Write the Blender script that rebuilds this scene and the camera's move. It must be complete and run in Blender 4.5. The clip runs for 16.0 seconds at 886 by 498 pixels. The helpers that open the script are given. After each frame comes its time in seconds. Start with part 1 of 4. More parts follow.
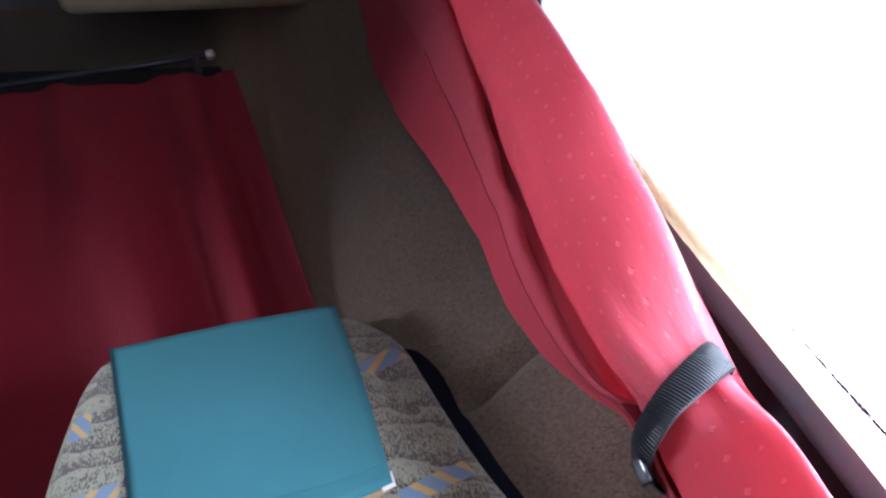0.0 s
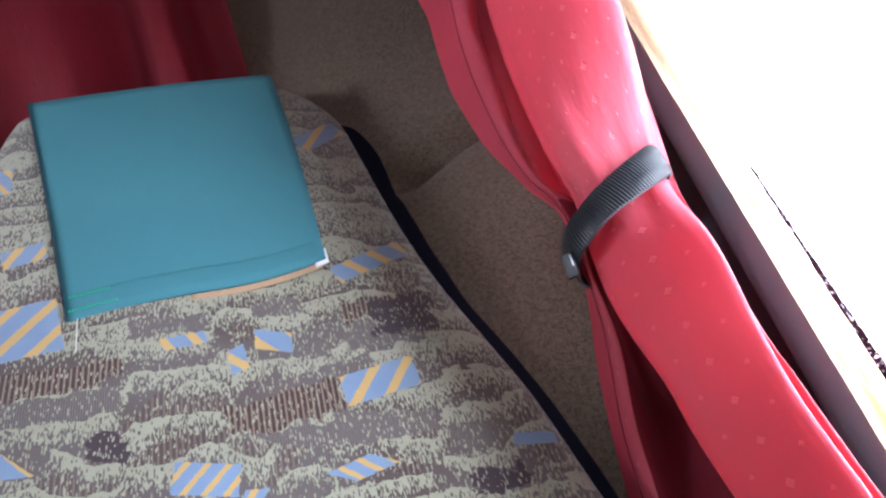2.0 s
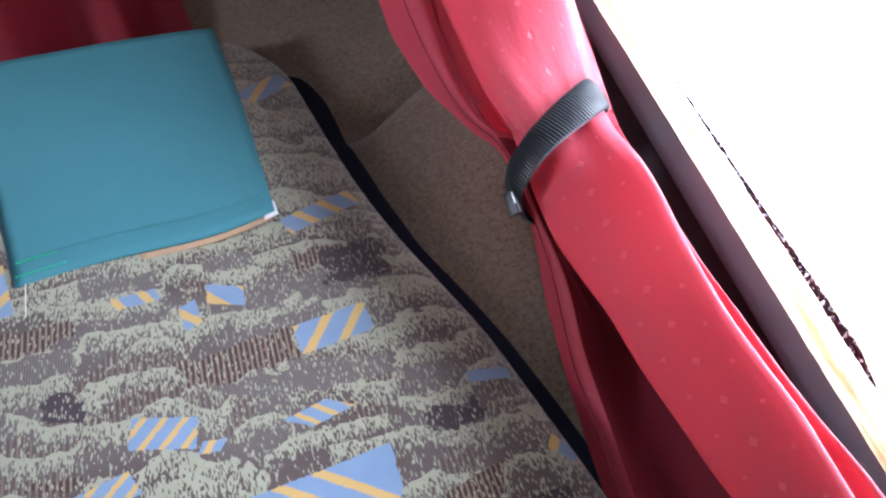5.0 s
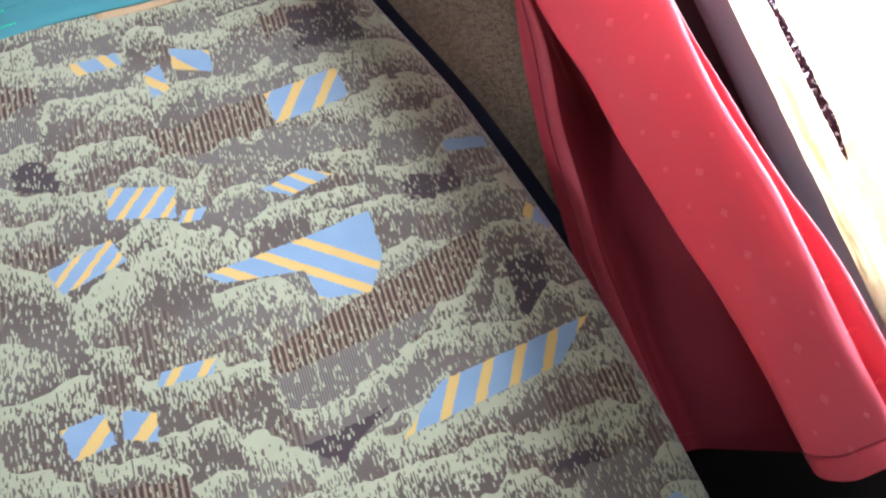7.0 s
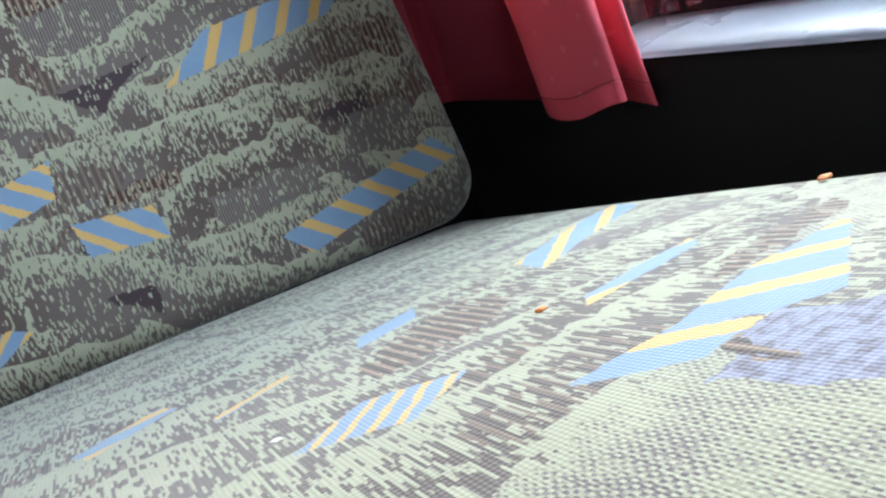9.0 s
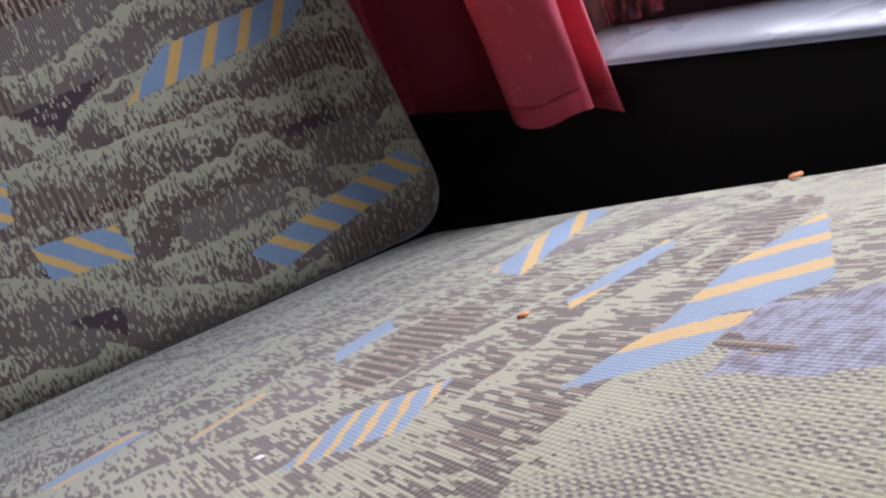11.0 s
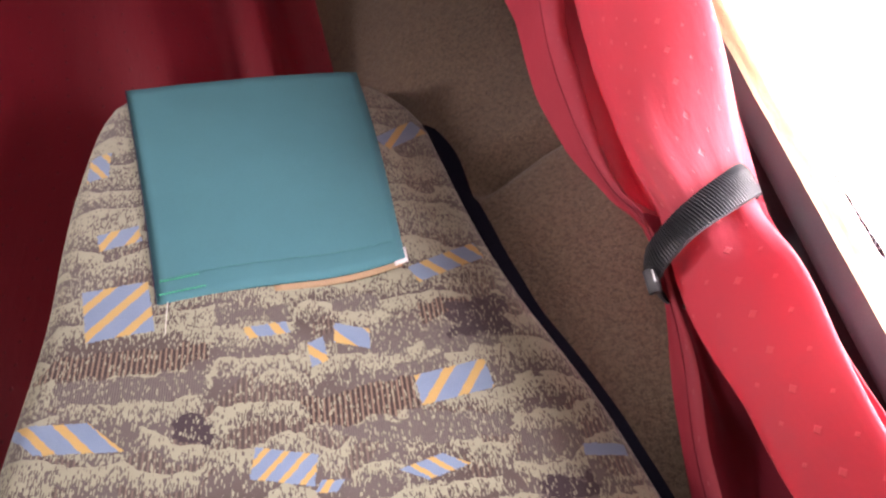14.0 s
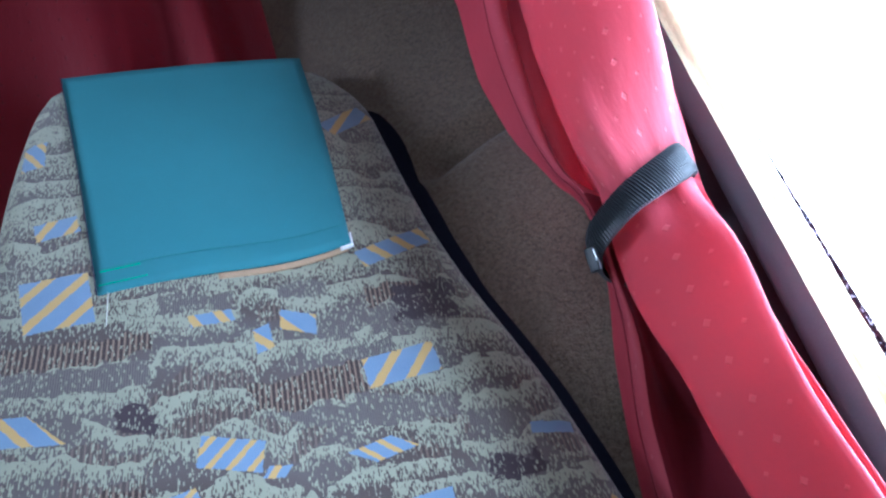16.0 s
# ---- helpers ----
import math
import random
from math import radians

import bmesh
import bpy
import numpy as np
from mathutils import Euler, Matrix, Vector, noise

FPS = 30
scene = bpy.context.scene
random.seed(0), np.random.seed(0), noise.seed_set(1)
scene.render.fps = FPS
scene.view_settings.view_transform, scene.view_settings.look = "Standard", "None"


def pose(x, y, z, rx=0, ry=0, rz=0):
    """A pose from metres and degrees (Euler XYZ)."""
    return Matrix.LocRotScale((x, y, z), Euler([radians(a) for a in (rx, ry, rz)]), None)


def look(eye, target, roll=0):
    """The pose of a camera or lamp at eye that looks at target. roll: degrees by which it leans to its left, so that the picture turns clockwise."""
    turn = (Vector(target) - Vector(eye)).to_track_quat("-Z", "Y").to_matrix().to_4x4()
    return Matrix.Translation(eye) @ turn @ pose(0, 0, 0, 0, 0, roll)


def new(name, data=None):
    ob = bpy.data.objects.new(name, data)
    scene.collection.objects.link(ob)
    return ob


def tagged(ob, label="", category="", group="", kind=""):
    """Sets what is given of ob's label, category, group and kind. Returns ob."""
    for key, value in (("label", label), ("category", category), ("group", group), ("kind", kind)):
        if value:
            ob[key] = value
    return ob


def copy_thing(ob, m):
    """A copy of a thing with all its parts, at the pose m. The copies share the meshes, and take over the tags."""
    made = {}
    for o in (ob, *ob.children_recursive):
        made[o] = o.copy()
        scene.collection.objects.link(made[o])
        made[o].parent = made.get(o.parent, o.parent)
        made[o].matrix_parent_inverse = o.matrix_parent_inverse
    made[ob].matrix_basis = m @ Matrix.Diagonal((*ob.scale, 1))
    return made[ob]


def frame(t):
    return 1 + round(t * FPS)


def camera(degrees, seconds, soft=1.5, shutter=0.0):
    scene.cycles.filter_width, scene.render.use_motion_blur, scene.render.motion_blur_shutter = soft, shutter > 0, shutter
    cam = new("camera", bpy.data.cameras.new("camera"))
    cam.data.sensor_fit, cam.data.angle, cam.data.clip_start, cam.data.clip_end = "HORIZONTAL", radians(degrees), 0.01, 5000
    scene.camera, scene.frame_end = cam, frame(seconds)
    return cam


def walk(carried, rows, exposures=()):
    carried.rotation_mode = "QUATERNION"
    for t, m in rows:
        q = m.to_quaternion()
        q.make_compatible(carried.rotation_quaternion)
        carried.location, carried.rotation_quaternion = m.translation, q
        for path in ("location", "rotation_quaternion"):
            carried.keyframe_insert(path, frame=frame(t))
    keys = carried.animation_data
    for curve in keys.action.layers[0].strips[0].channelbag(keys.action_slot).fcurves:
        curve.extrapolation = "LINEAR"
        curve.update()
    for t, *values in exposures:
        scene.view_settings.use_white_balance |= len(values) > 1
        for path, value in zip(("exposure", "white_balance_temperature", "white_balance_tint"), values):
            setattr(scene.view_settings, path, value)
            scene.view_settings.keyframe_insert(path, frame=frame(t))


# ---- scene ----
# ---- camera and walk ----
cam = camera(57.1, 16.0, soft=2.4)
PATH = [
    (0, (-0.0072, 0.0743, 0.5413), (0.1919, 0.6460, 1.3372), -21.15),
    (0.5, (-0.0120, 0.0731, 0.5418), (0.1947, 0.6738, 1.3141), -21.12),
    (1, (-0.0156, 0.0761, 0.5486), (0.2044, 0.7519, 1.2522), -17.86),
    (1.5, (-0.0159, 0.0783, 0.5506), (0.2288, 0.8049, 1.1925), -17.02),
    (2, (-0.0128, 0.0775, 0.5539), (0.2448, 0.8398, 1.1476), -16.56),
    (2.5, (-0.0147, 0.0775, 0.5501), (0.2685, 0.8352, 1.1379), -17.32),
    (3, (-0.0149, 0.0775, 0.5508), (0.2804, 0.8384, 1.1285), -18.24),
    (3.5, (-0.0120, 0.0792, 0.5516), (0.2858, 0.8476, 1.1180), -18.40),
    (3.7, (-0.0115, 0.0796, 0.5503), (0.2877, 0.8562, 1.1048), -18.45),
    (5.8, (0.0127, 0.0717, 0.5408), (0.2718, 0.8850, 1.0618), -21.39),
    (6, (0.0125, 0.0722, 0.5402), (0.2708, 0.8983, 1.0411), -21.57),
    (6.5, (0.0052, 0.0720, 0.5443), (0.2612, 0.9449, 0.9596), -20.40),
    (7, (0.0005, 0.0756, 0.5536), (0.2610, 1.0022, 0.8249), -18.48),
    (7.5, (0.0001, 0.0728, 0.5555), (0.3011, 1.0232, 0.6332), -17.20),
    (8, (0.0002, 0.0686, 0.5517), (0.3504, 1.0048, 0.5237), -16.66),
    (8.5, (-0.0093, 0.0664, 0.5446), (0.3789, 0.9786, 0.4134), -17.50),
    (8.7, (-0.0075, 0.0651, 0.5429), (0.3777, 0.9719, 0.3721), -18.12),
    (10.8, (-0.0095, 0.0694, 0.5389), (0.4290, 0.9395, 0.3140), -19.95),
    (11, (-0.0101, 0.0699, 0.5401), (0.4297, 0.9487, 0.3550), -19.92),
    (11.5, (-0.0104, 0.0673, 0.5473), (0.4161, 0.9711, 0.5123), -19.32),
    (12, (-0.0196, 0.0713, 0.5494), (0.3776, 0.9750, 0.7097), -17.79),
    (12.5, (-0.0222, 0.0710, 0.5536), (0.3169, 0.9676, 0.8383), -15.23),
    (13, (-0.0234, 0.0703, 0.5604), (0.2600, 0.9453, 0.9528), -12.93),
    (13.5, (-0.0230, 0.0698, 0.5595), (0.2117, 0.9099, 1.0485), -11.05),
    (14, (-0.0296, 0.0690, 0.5583), (0.1583, 0.8460, 1.1592), -10.27),
    (14.5, (-0.0296, 0.0689, 0.5560), (0.1338, 0.8177, 1.1984), -8.63),
    (15, (-0.0265, 0.0692, 0.5524), (0.1828, 0.8258, 1.1720), -11.07),
    (15.5, (-0.0303, 0.0683, 0.5545), (0.2003, 0.8260, 1.1649), -12.36),
    (16, (-0.0244, 0.0698, 0.5526), (0.2188, 0.8461, 1.1341), -13.67),
]
EXPOSURES = [(0.0, 1.92, 5350, 17), (1.0, 1.74, 5450, 17), (2.0, 2.02, 5600, 18), (3.6, 1.95, 5500, 18), (6.0, 2.13, 5550, 15), (7.0, 2.32, 5800, 8), (7.5, 2.37, 5800, 8), (8.5, 1.8, 5200, 5), (8.8, 1.62, 5300, 3), (10.6, 1.0, 5700, 16), (11.0, 0.87, 5800, 20), (11.5, 1.46, 6000, 13), (12.0, 2.2, 7400, 33), (12.5, 1.7, 6400, 12), (13.0, 2.2, 7100, 38), (13.5, 1.85, 6500, 20), (14.0, 2.21, 7000, 34), (14.6, 2.05, 6600, 29), (15.05, 2.08, 6000, 22), (15.5, 1.62, 4750, 5), (16.0, 1.84, 4650, 9)]
walk(cam, [(t, look(eye, target, roll)) for t, eye, target, roll in PATH], EXPOSURES)

# ---- world, sun and window light ----
world = bpy.data.worlds.new("daylight")
scene.world = world
world.use_nodes = True
wn = world.node_tree.nodes
sky = wn.new("ShaderNodeTexSky")
sky.sky_type, sky.sun_disc = "NISHITA", False
sky.sun_elevation, sky.sun_rotation = radians(30), radians(69)
sky.dust_density, sky.air_density = 7.0, 1.0
world.node_tree.links.new(sky.outputs[0], wn["Background"].inputs[0])
wn["Background"].inputs[1].default_value = 0.12


def lamp(name, kind, m, power, colour, **more):
    data = bpy.data.lights.new(name, kind)
    data.energy, data.color = power, colour
    if kind == "SUN":
        data.angle = more["angle"]
    else:
        data.shape, data.size, data.size_y = "RECTANGLE", more["w"], more["h"]
    ob = new(name, data)
    ob.matrix_world = m
    return ob


SUN_FROM = Vector((0.80, 0.30, 0.50))
lamp("sun", "SUN", look(SUN_FROM * 20, (0, 0, 0)), 0.45, (1.0, 0.96, 0.90), angle=radians(20))
# daylight through the side window; front and aisle lamps are added behind unseen openings
lamp("window_daylight", "AREA", look((0.385, 0.295, 0.80), (-1.0, 0.60, 0.90)), 2.2, (0.95, 0.98, 1.0), w=0.20, h=0.42)
lamp("front_fill", "AREA", look((-1.2, -3.45, 1.43), (0.0, 0.5, 0.7)), 88.0, (1.0, 0.98, 0.97), w=1.4, h=0.42)
lamp("aisle_daylight", "AREA", look((-4.50, -0.25, 1.05), (0.2, 0.45, 0.95)), 54.0, (1.0, 0.98, 0.97), w=1.2, h=0.50)


# ---- materials ----
class Nodes:
    """A small wrapper round one node material."""

    def __init__(self, *args):
        self.begin(*args)

    def begin(self, name):
        self.mat = bpy.data.materials.new(name)
        self.mat.use_nodes = True
        self.tree = self.mat.node_tree
        self.bsdf = self.tree.nodes["Principled BSDF"]

    def put(self, socket, value):
        if isinstance(value, bpy.types.NodeSocket):
            self.tree.links.new(value, socket)
        elif value is not None:
            if hasattr(socket.default_value, "__len__") and len(socket.default_value) == 4 and len(value) == 3:
                value = (*value, 1)
            socket.default_value = value

    def node(self, kind, *values, out=0, **settings):
        n = self.tree.nodes.new("ShaderNode" + kind)
        for key, value in settings.items():
            if key == "op":
                n.operation = value
            elif key == "uv_map":
                n.uv_map = value
        for socket, value in zip(n.inputs, values):
            self.put(socket, value)
        return n.outputs[out]

    def math(self, op, a, b=None, c=None):
        return self.node("Math", a, b, c, op=op)

    def vec(self, op, a, b=None, out=0):
        return self.node("VectorMath", a, b, op=op, out=out)

    def mix(self, f, a, b):
        n = self.tree.nodes.new("ShaderNodeMix")
        n.data_type = "RGBA"
        self.put(n.inputs[0], f)
        self.put(n.inputs[6], a)
        self.put(n.inputs[7], b)
        return n.outputs[2]

    def noise(self, where, scale, detail=3.0, rough=0.5, out=0):
        n = self.tree.nodes.new("ShaderNodeTexNoise")
        self.put(n.inputs["Vector"], where)
        n.inputs["Scale"].default_value = scale
        n.inputs["Detail"].default_value = detail
        n.inputs["Roughness"].default_value = rough
        return n.outputs[out]

    def ramp(self, f, lo, hi):
        n = self.tree.nodes.new("ShaderNodeMapRange")
        self.put(n.inputs[0], f)
        n.inputs[1].default_value, n.inputs[2].default_value = lo, hi
        return n.outputs[0]

    def uv(self):
        return self.node("UVMap", uv_map="UVMap")

    def local(self):
        return self.node("TexCoord", out=3)

    def bump(self, height, strength, distance):
        n = self.tree.nodes.new("ShaderNodeBump")
        n.inputs["Strength"].default_value, n.inputs["Distance"].default_value = strength, distance
        self.put(n.inputs["Height"], height)
        self.tree.links.new(n.outputs[0], self.bsdf.inputs["Normal"])

    def finish(self, colour, rough, metal=0.0, sheen=0.0, spec=0.5):
        self.put(self.bsdf.inputs["Base Color"], colour)
        self.put(self.bsdf.inputs["Roughness"], rough)
        self.put(self.bsdf.inputs["Metallic"], metal)
        self.put(self.bsdf.inputs["Sheen Weight"], sheen)
        self.put(self.bsdf.inputs["Specular IOR Level"], spec)
        return self.mat


class SeatFabric(Nodes):
    """Jacquard moquette: dithered cloud bands with woven motifs. The UV map is in metres."""

    def begin(self, name, shift):
        Nodes.begin(self, name)
        raw = self.vec("MULTIPLY", self.uv(), (1, 1, 0))
        self.raw = raw
        # threads: everything woven follows a fine grid
        wob = self.vec("SCALE", self.vec("SUBTRACT", self.noise(raw, 170.0, 2.0, out=1), (0.5, 0.5, 0.5)))
        wob.node.inputs[3].default_value = 0.0020
        p = self.vec("ADD", raw, wob)
        self.p = self.vec("ADD", self.vec("MULTIPLY", self.vec("SNAP", p, (0.0007, 0.0007, 1.0)), (1, 1, 0)), (0, 0, 1))
        loose = self.vec("SCALE", self.vec("SUBTRACT", self.noise(raw, 75.0, 2.0, out=1), (0.5, 0.5, 0.5)))
        loose.node.inputs[3].default_value = 0.016
        self.q = self.vec("ADD", self.vec("MULTIPLY", self.vec("ADD", self.p, loose), (1, 1, 0)), (0, 0, 1))
        less = self.vec("SCALE", loose)
        less.node.inputs[3].default_value = 1.7
        self.near = self.vec("ADD", self.vec("MULTIPLY", self.vec("ADD", self.p, less), (1, 1, 0)), (0, 0, 1))
        self.masks = {"blue": None, "yellow": None, "dark": None, "rib": None, "grey": None, "tick": None, "worn": None}
        self.shift = shift
        self.below = None
        # edges of the clouds waver by a thread or two
        wander = self.vec("SCALE", self.vec("SUBTRACT", self.noise(raw, 130.0, 2.0, out=1), (0.5, 0.5, 0.5)))
        wander.node.inputs[3].default_value = 0.009
        self.edge = self.node("SeparateXYZ", self.vec("ADD", raw, wander))

    def motif(self, kind, cx, cy, ax, ay, bx, by, turn=None, period=1.0, phase=0.0):
        """A woven parallelogram with centre c and half sides a and b; turn: the way across its stripes, in degrees."""
        det = ax * by - ay * bx
        rows, where = [], self.p if kind == "blue" else self.near if kind == "dark" else self.q
        for qx, qy in ((by / det, -bx / det), (-ay / det, ax / det)):
            rows.append(self.math("ABSOLUTE", self.vec("DOT_PRODUCT", where, (qx, qy, -qx * cx - qy * cy), out=1)))
        inside = self.math("LESS_THAN", self.math("MAXIMUM", *rows), 1.0)
        self.add(kind, inside)
        if turn is not None:
            nx, ny = math.cos(radians(turn)) / period, math.sin(radians(turn)) / period
            s = self.vec("DOT_PRODUCT", self.p, (nx, ny, -nx * cx - ny * cy - phase / period + 0.17), out=1)
            self.add("yellow", self.math("MULTIPLY", inside, self.math("LESS_THAN", self.math("FRACT", s), 0.34)))

    def wedge(self, kind, *line, stripes=None):
        """A woven patch with straight sides, as x and height in millimetres, counter-clockwise; stripes: the way across them, their period and start."""
        pts = [(line[k] / 1000, line[k + 1] / 1000) for k in range(0, len(line), 2)]
        worst = None
        for (ax, az), (bx, bz) in zip(pts, pts[1:] + pts[:1]):
            nx, nz = bz - az, ax - bx
            out = self.vec("DOT_PRODUCT", self.p, (nx, nz, -nx * ax - nz * az), out=1)
            worst = out if worst is None else self.math("MAXIMUM", worst, out)
        inside = self.math("LESS_THAN", worst, 0.0)
        self.add(kind, inside)
        if stripes:
            turn, period, start = stripes
            nx, nz = math.cos(radians(turn)) / period, math.sin(radians(turn)) / period
            s = self.vec("DOT_PRODUCT", self.p, (nx, nz, 0.17 - start / period), out=1)
            self.add("yellow", self.math("MULTIPLY", inside, self.math("LESS_THAN", self.math("FRACT", s), 0.34)))

    def add(self, kind, inside):
        self.masks[kind] = inside if self.masks[kind] is None else self.math("MAXIMUM", self.masks[kind], inside)

    def rim(self, fade, *line):
        """The upper outline of a cloud, as x and height in millimetres from one end to the other; it thins out downwards over fade."""
        xs, zs = [v / 1000 for v in line[0::2]], [v / 1000 for v in line[1::2]]
        low, tall, wide = min(zs) - 0.002, max(zs) - min(zs) + 0.004, xs[-1] - xs[0]
        along = self.math("MULTIPLY_ADD", self.edge, 1 / wide, -xs[0] / wide)
        curve = self.tree.nodes.new("ShaderNodeFloatCurve")
        points = curve.mapping.curves[0].points
        for k, (x, z) in enumerate(zip(xs, zs)):
            at = ((x - xs[0]) / wide, (z - low) / tall)
            if k in (0, len(xs) - 1):
                points[0 if k == 0 else -1].location = at
            else:
                points.new(*at)
        curve.mapping.update()
        self.put(curve.inputs[1], along)
        top = self.math("MULTIPLY_ADD", curve.outputs[0], tall, low)
        depth = self.math("MULTIPLY", self.math("SUBTRACT", top, self.edge.node.outputs[1]), 1000 / fade)
        off = self.math("MAXIMUM", self.math("GREATER_THAN", self.math("ABSOLUTE", self.math("SUBTRACT", along, 0.5)), 0.5), self.math("LESS_THAN", depth, 0.0))
        depth = self.math("MULTIPLY_ADD", off, 99.0, self.math("MAXIMUM", depth, 0.0))
        self.below = depth if self.below is None else self.math("MINIMUM", self.below, depth)

    def weave(self, dash=0.0029, cover=0.74):
        """dash: the length of the woven flecks; cover: how far the pale flecks thin out below a rim."""
        raw = self.vec("ADD", self.raw, self.shift)
        sep = self.node("SeparateXYZ", raw)
        x, y = sep, sep.node.outputs[1]
        # scalloped bands
        flat = self.vec("MULTIPLY", raw, (1.0, 1.7, 1.0))
        swell = self.noise(flat, 9.5, 3.0)
        voro = self.node("TexVoronoi", flat, None, 26.0)
        lift = self.math("MULTIPLY_ADD", swell, 3.0, self.math("MULTIPLY", voro, 0.6))
        h = self.math("FRACT", self.math("MULTIPLY_ADD", y, -26.0, lift))
        if self.below is not None:
            known = self.math("LESS_THAN", self.below, 1.9)
            h = self.math("ADD", self.math("MULTIPLY", known, self.math("MINIMUM", self.below, 1.0)), self.math("MULTIPLY", self.math("SUBTRACT", 1.0, known), h))
        # dashes along the warp, each column of them shifted by chance
        column = self.math("FLOOR", self.math("MULTIPLY", x, 1 / 0.00080))
        shift = self.tree.nodes.new("ShaderNodeTexWhiteNoise")
        shift.noise_dimensions = "1D"
        self.put(shift.inputs["W"], column)
        line = self.math("FLOOR", self.math("MULTIPLY_ADD", y, 1 / dash, shift.outputs[0]))
        cell = self.tree.nodes.new("ShaderNodeCombineXYZ")
        self.put(cell.inputs[0], column)
        self.put(cell.inputs[1], line)
        white = self.node("TexWhiteNoise", cell.outputs[0])
        soft = self.noise(self.vec("MULTIPLY", raw, (1.0, 0.45, 1.0)), 560.0, 1.0)
        grain = self.math("MULTIPLY_ADD", soft, 0.40, self.math("MULTIPLY_ADD", white, 0.86, -0.13))
        pale = self.math("GREATER_THAN", grain, self.math("MULTIPLY_ADD", self.math("POWER", self.ramp(h, 0.04, 1.0), 0.9), cover, 0.09))
        zone = self.noise(flat, 7.0, 1.0)
        ribs = self.math("GREATER_THAN", self.math("FRACT", self.math("MULTIPLY", x, 275.0)), 0.62)
        fine = self.math("GREATER_THAN", self.math("FRACT", self.math("MULTIPLY", x, 640.0)), 0.5)
        far = self.math("GREATER_THAN", self.noise(raw, 13.0, 1.0), 0.55)
        late = self.math("GREATER_THAN", h, 0.72)
        brown = self.mix(self.ramp(zone, 0.42, 0.56), (0.080, 0.059, 0.052), (0.112, 0.092, 0.083))
        ribbed = self.mix(ribs, (0.044, 0.026, 0.022), (0.215, 0.150, 0.106))
        deep = (0.044, 0.028, 0.033)
        sage = self.mix(self.noise(raw, 60.0, 2.0), (0.255, 0.256, 0.180), (0.340, 0.335, 0.240))
        under = self.mix(self.math("MULTIPLY", self.math("MULTIPLY", late, far), 0.45), brown, ribbed)
        colour = self.mix(pale, under, sage)
        if self.masks["tick"] is not None:
            # close brick-wise ticks on pale ground
            line = self.math("FLOOR", self.math("MULTIPLY", y, 1 / 0.0013))
            step = self.math("FRACT", self.math("ADD", self.math("MULTIPLY", x, 1 / 0.0017), self.math("MULTIPLY", line, 0.5)))
            patch = self.math("MULTIPLY_ADD", self.noise(raw, 45.0, 2.0), 1.5, -0.36)
            knot = self.math("LESS_THAN", self.math("ADD", step, self.math("MULTIPLY", white, 0.5)), self.math("ADD", patch, 0.12))
            colour = self.mix(self.masks["tick"], colour, self.mix(knot, sage, (0.120, 0.098, 0.100)))
        if self.masks["worn"] is not None:
            veins = self.ramp(self.noise(raw, 190.0, 3.0, 0.7), 0.40, 0.56)
            colour = self.mix(self.masks["worn"], colour, self.mix(veins, (0.110, 0.095, 0.125), (0.225, 0.240, 0.340)))
        if self.masks["grey"] is not None:
            colour = self.mix(self.math("MULTIPLY", self.masks["grey"], self.math("LESS_THAN", grain, 0.84)), colour, self.mix(fine, (0.078, 0.062, 0.057), (0.160, 0.137, 0.122)))
        if self.masks["rib"] is not None:
            colour = self.mix(self.math("MULTIPLY", self.masks["rib"], self.math("LESS_THAN", grain, 0.84)), colour, ribbed)
        if self.masks["dark"] is not None:
            colour = self.mix(self.math("MULTIPLY", self.masks["dark"], self.math("LESS_THAN", grain, 0.84)), colour, deep)
        bluish = self.mix(self.noise(raw, 40.0, 2.0), (0.150, 0.225, 0.345), (0.200, 0.280, 0.405))
        colour = self.mix(self.masks["blue"], colour, bluish)
        colour = self.mix(self.masks["yellow"], colour, (0.500, 0.325, 0.110))
        # warp threads and rubbed grime
        thread = self.math("SINE", self.math("MULTIPLY", x, 6283.0 / 1.1))
        weft = self.math("SINE", self.math("MULTIPLY", y, 6283.0 / 1.5))
        shade = self.math("MULTIPLY_ADD", self.math("ADD", thread, weft), 0.035, 1.0)
        worn = self.math("MULTIPLY_ADD", self.noise(raw, 5.0, 4.0, 0.6), 0.3, 0.86)
        colour = self.vec("MULTIPLY", colour, self.vec("SCALE", (1, 1, 1)))
        scale = colour.node.inputs[1].links[0].from_node
        self.put(scale.inputs[3], self.math("MULTIPLY", shade, worn))
        height = self.math("ADD", self.math("MULTIPLY", self.math("ADD", thread, weft), 0.15), self.math("ADD", grain, self.math("MULTIPLY", pale, 0.5)))
        self.bump(height, 0.45, 0.0006)
        return self.finish(colour, 0.85, sheen=0.25, spec=0.25)


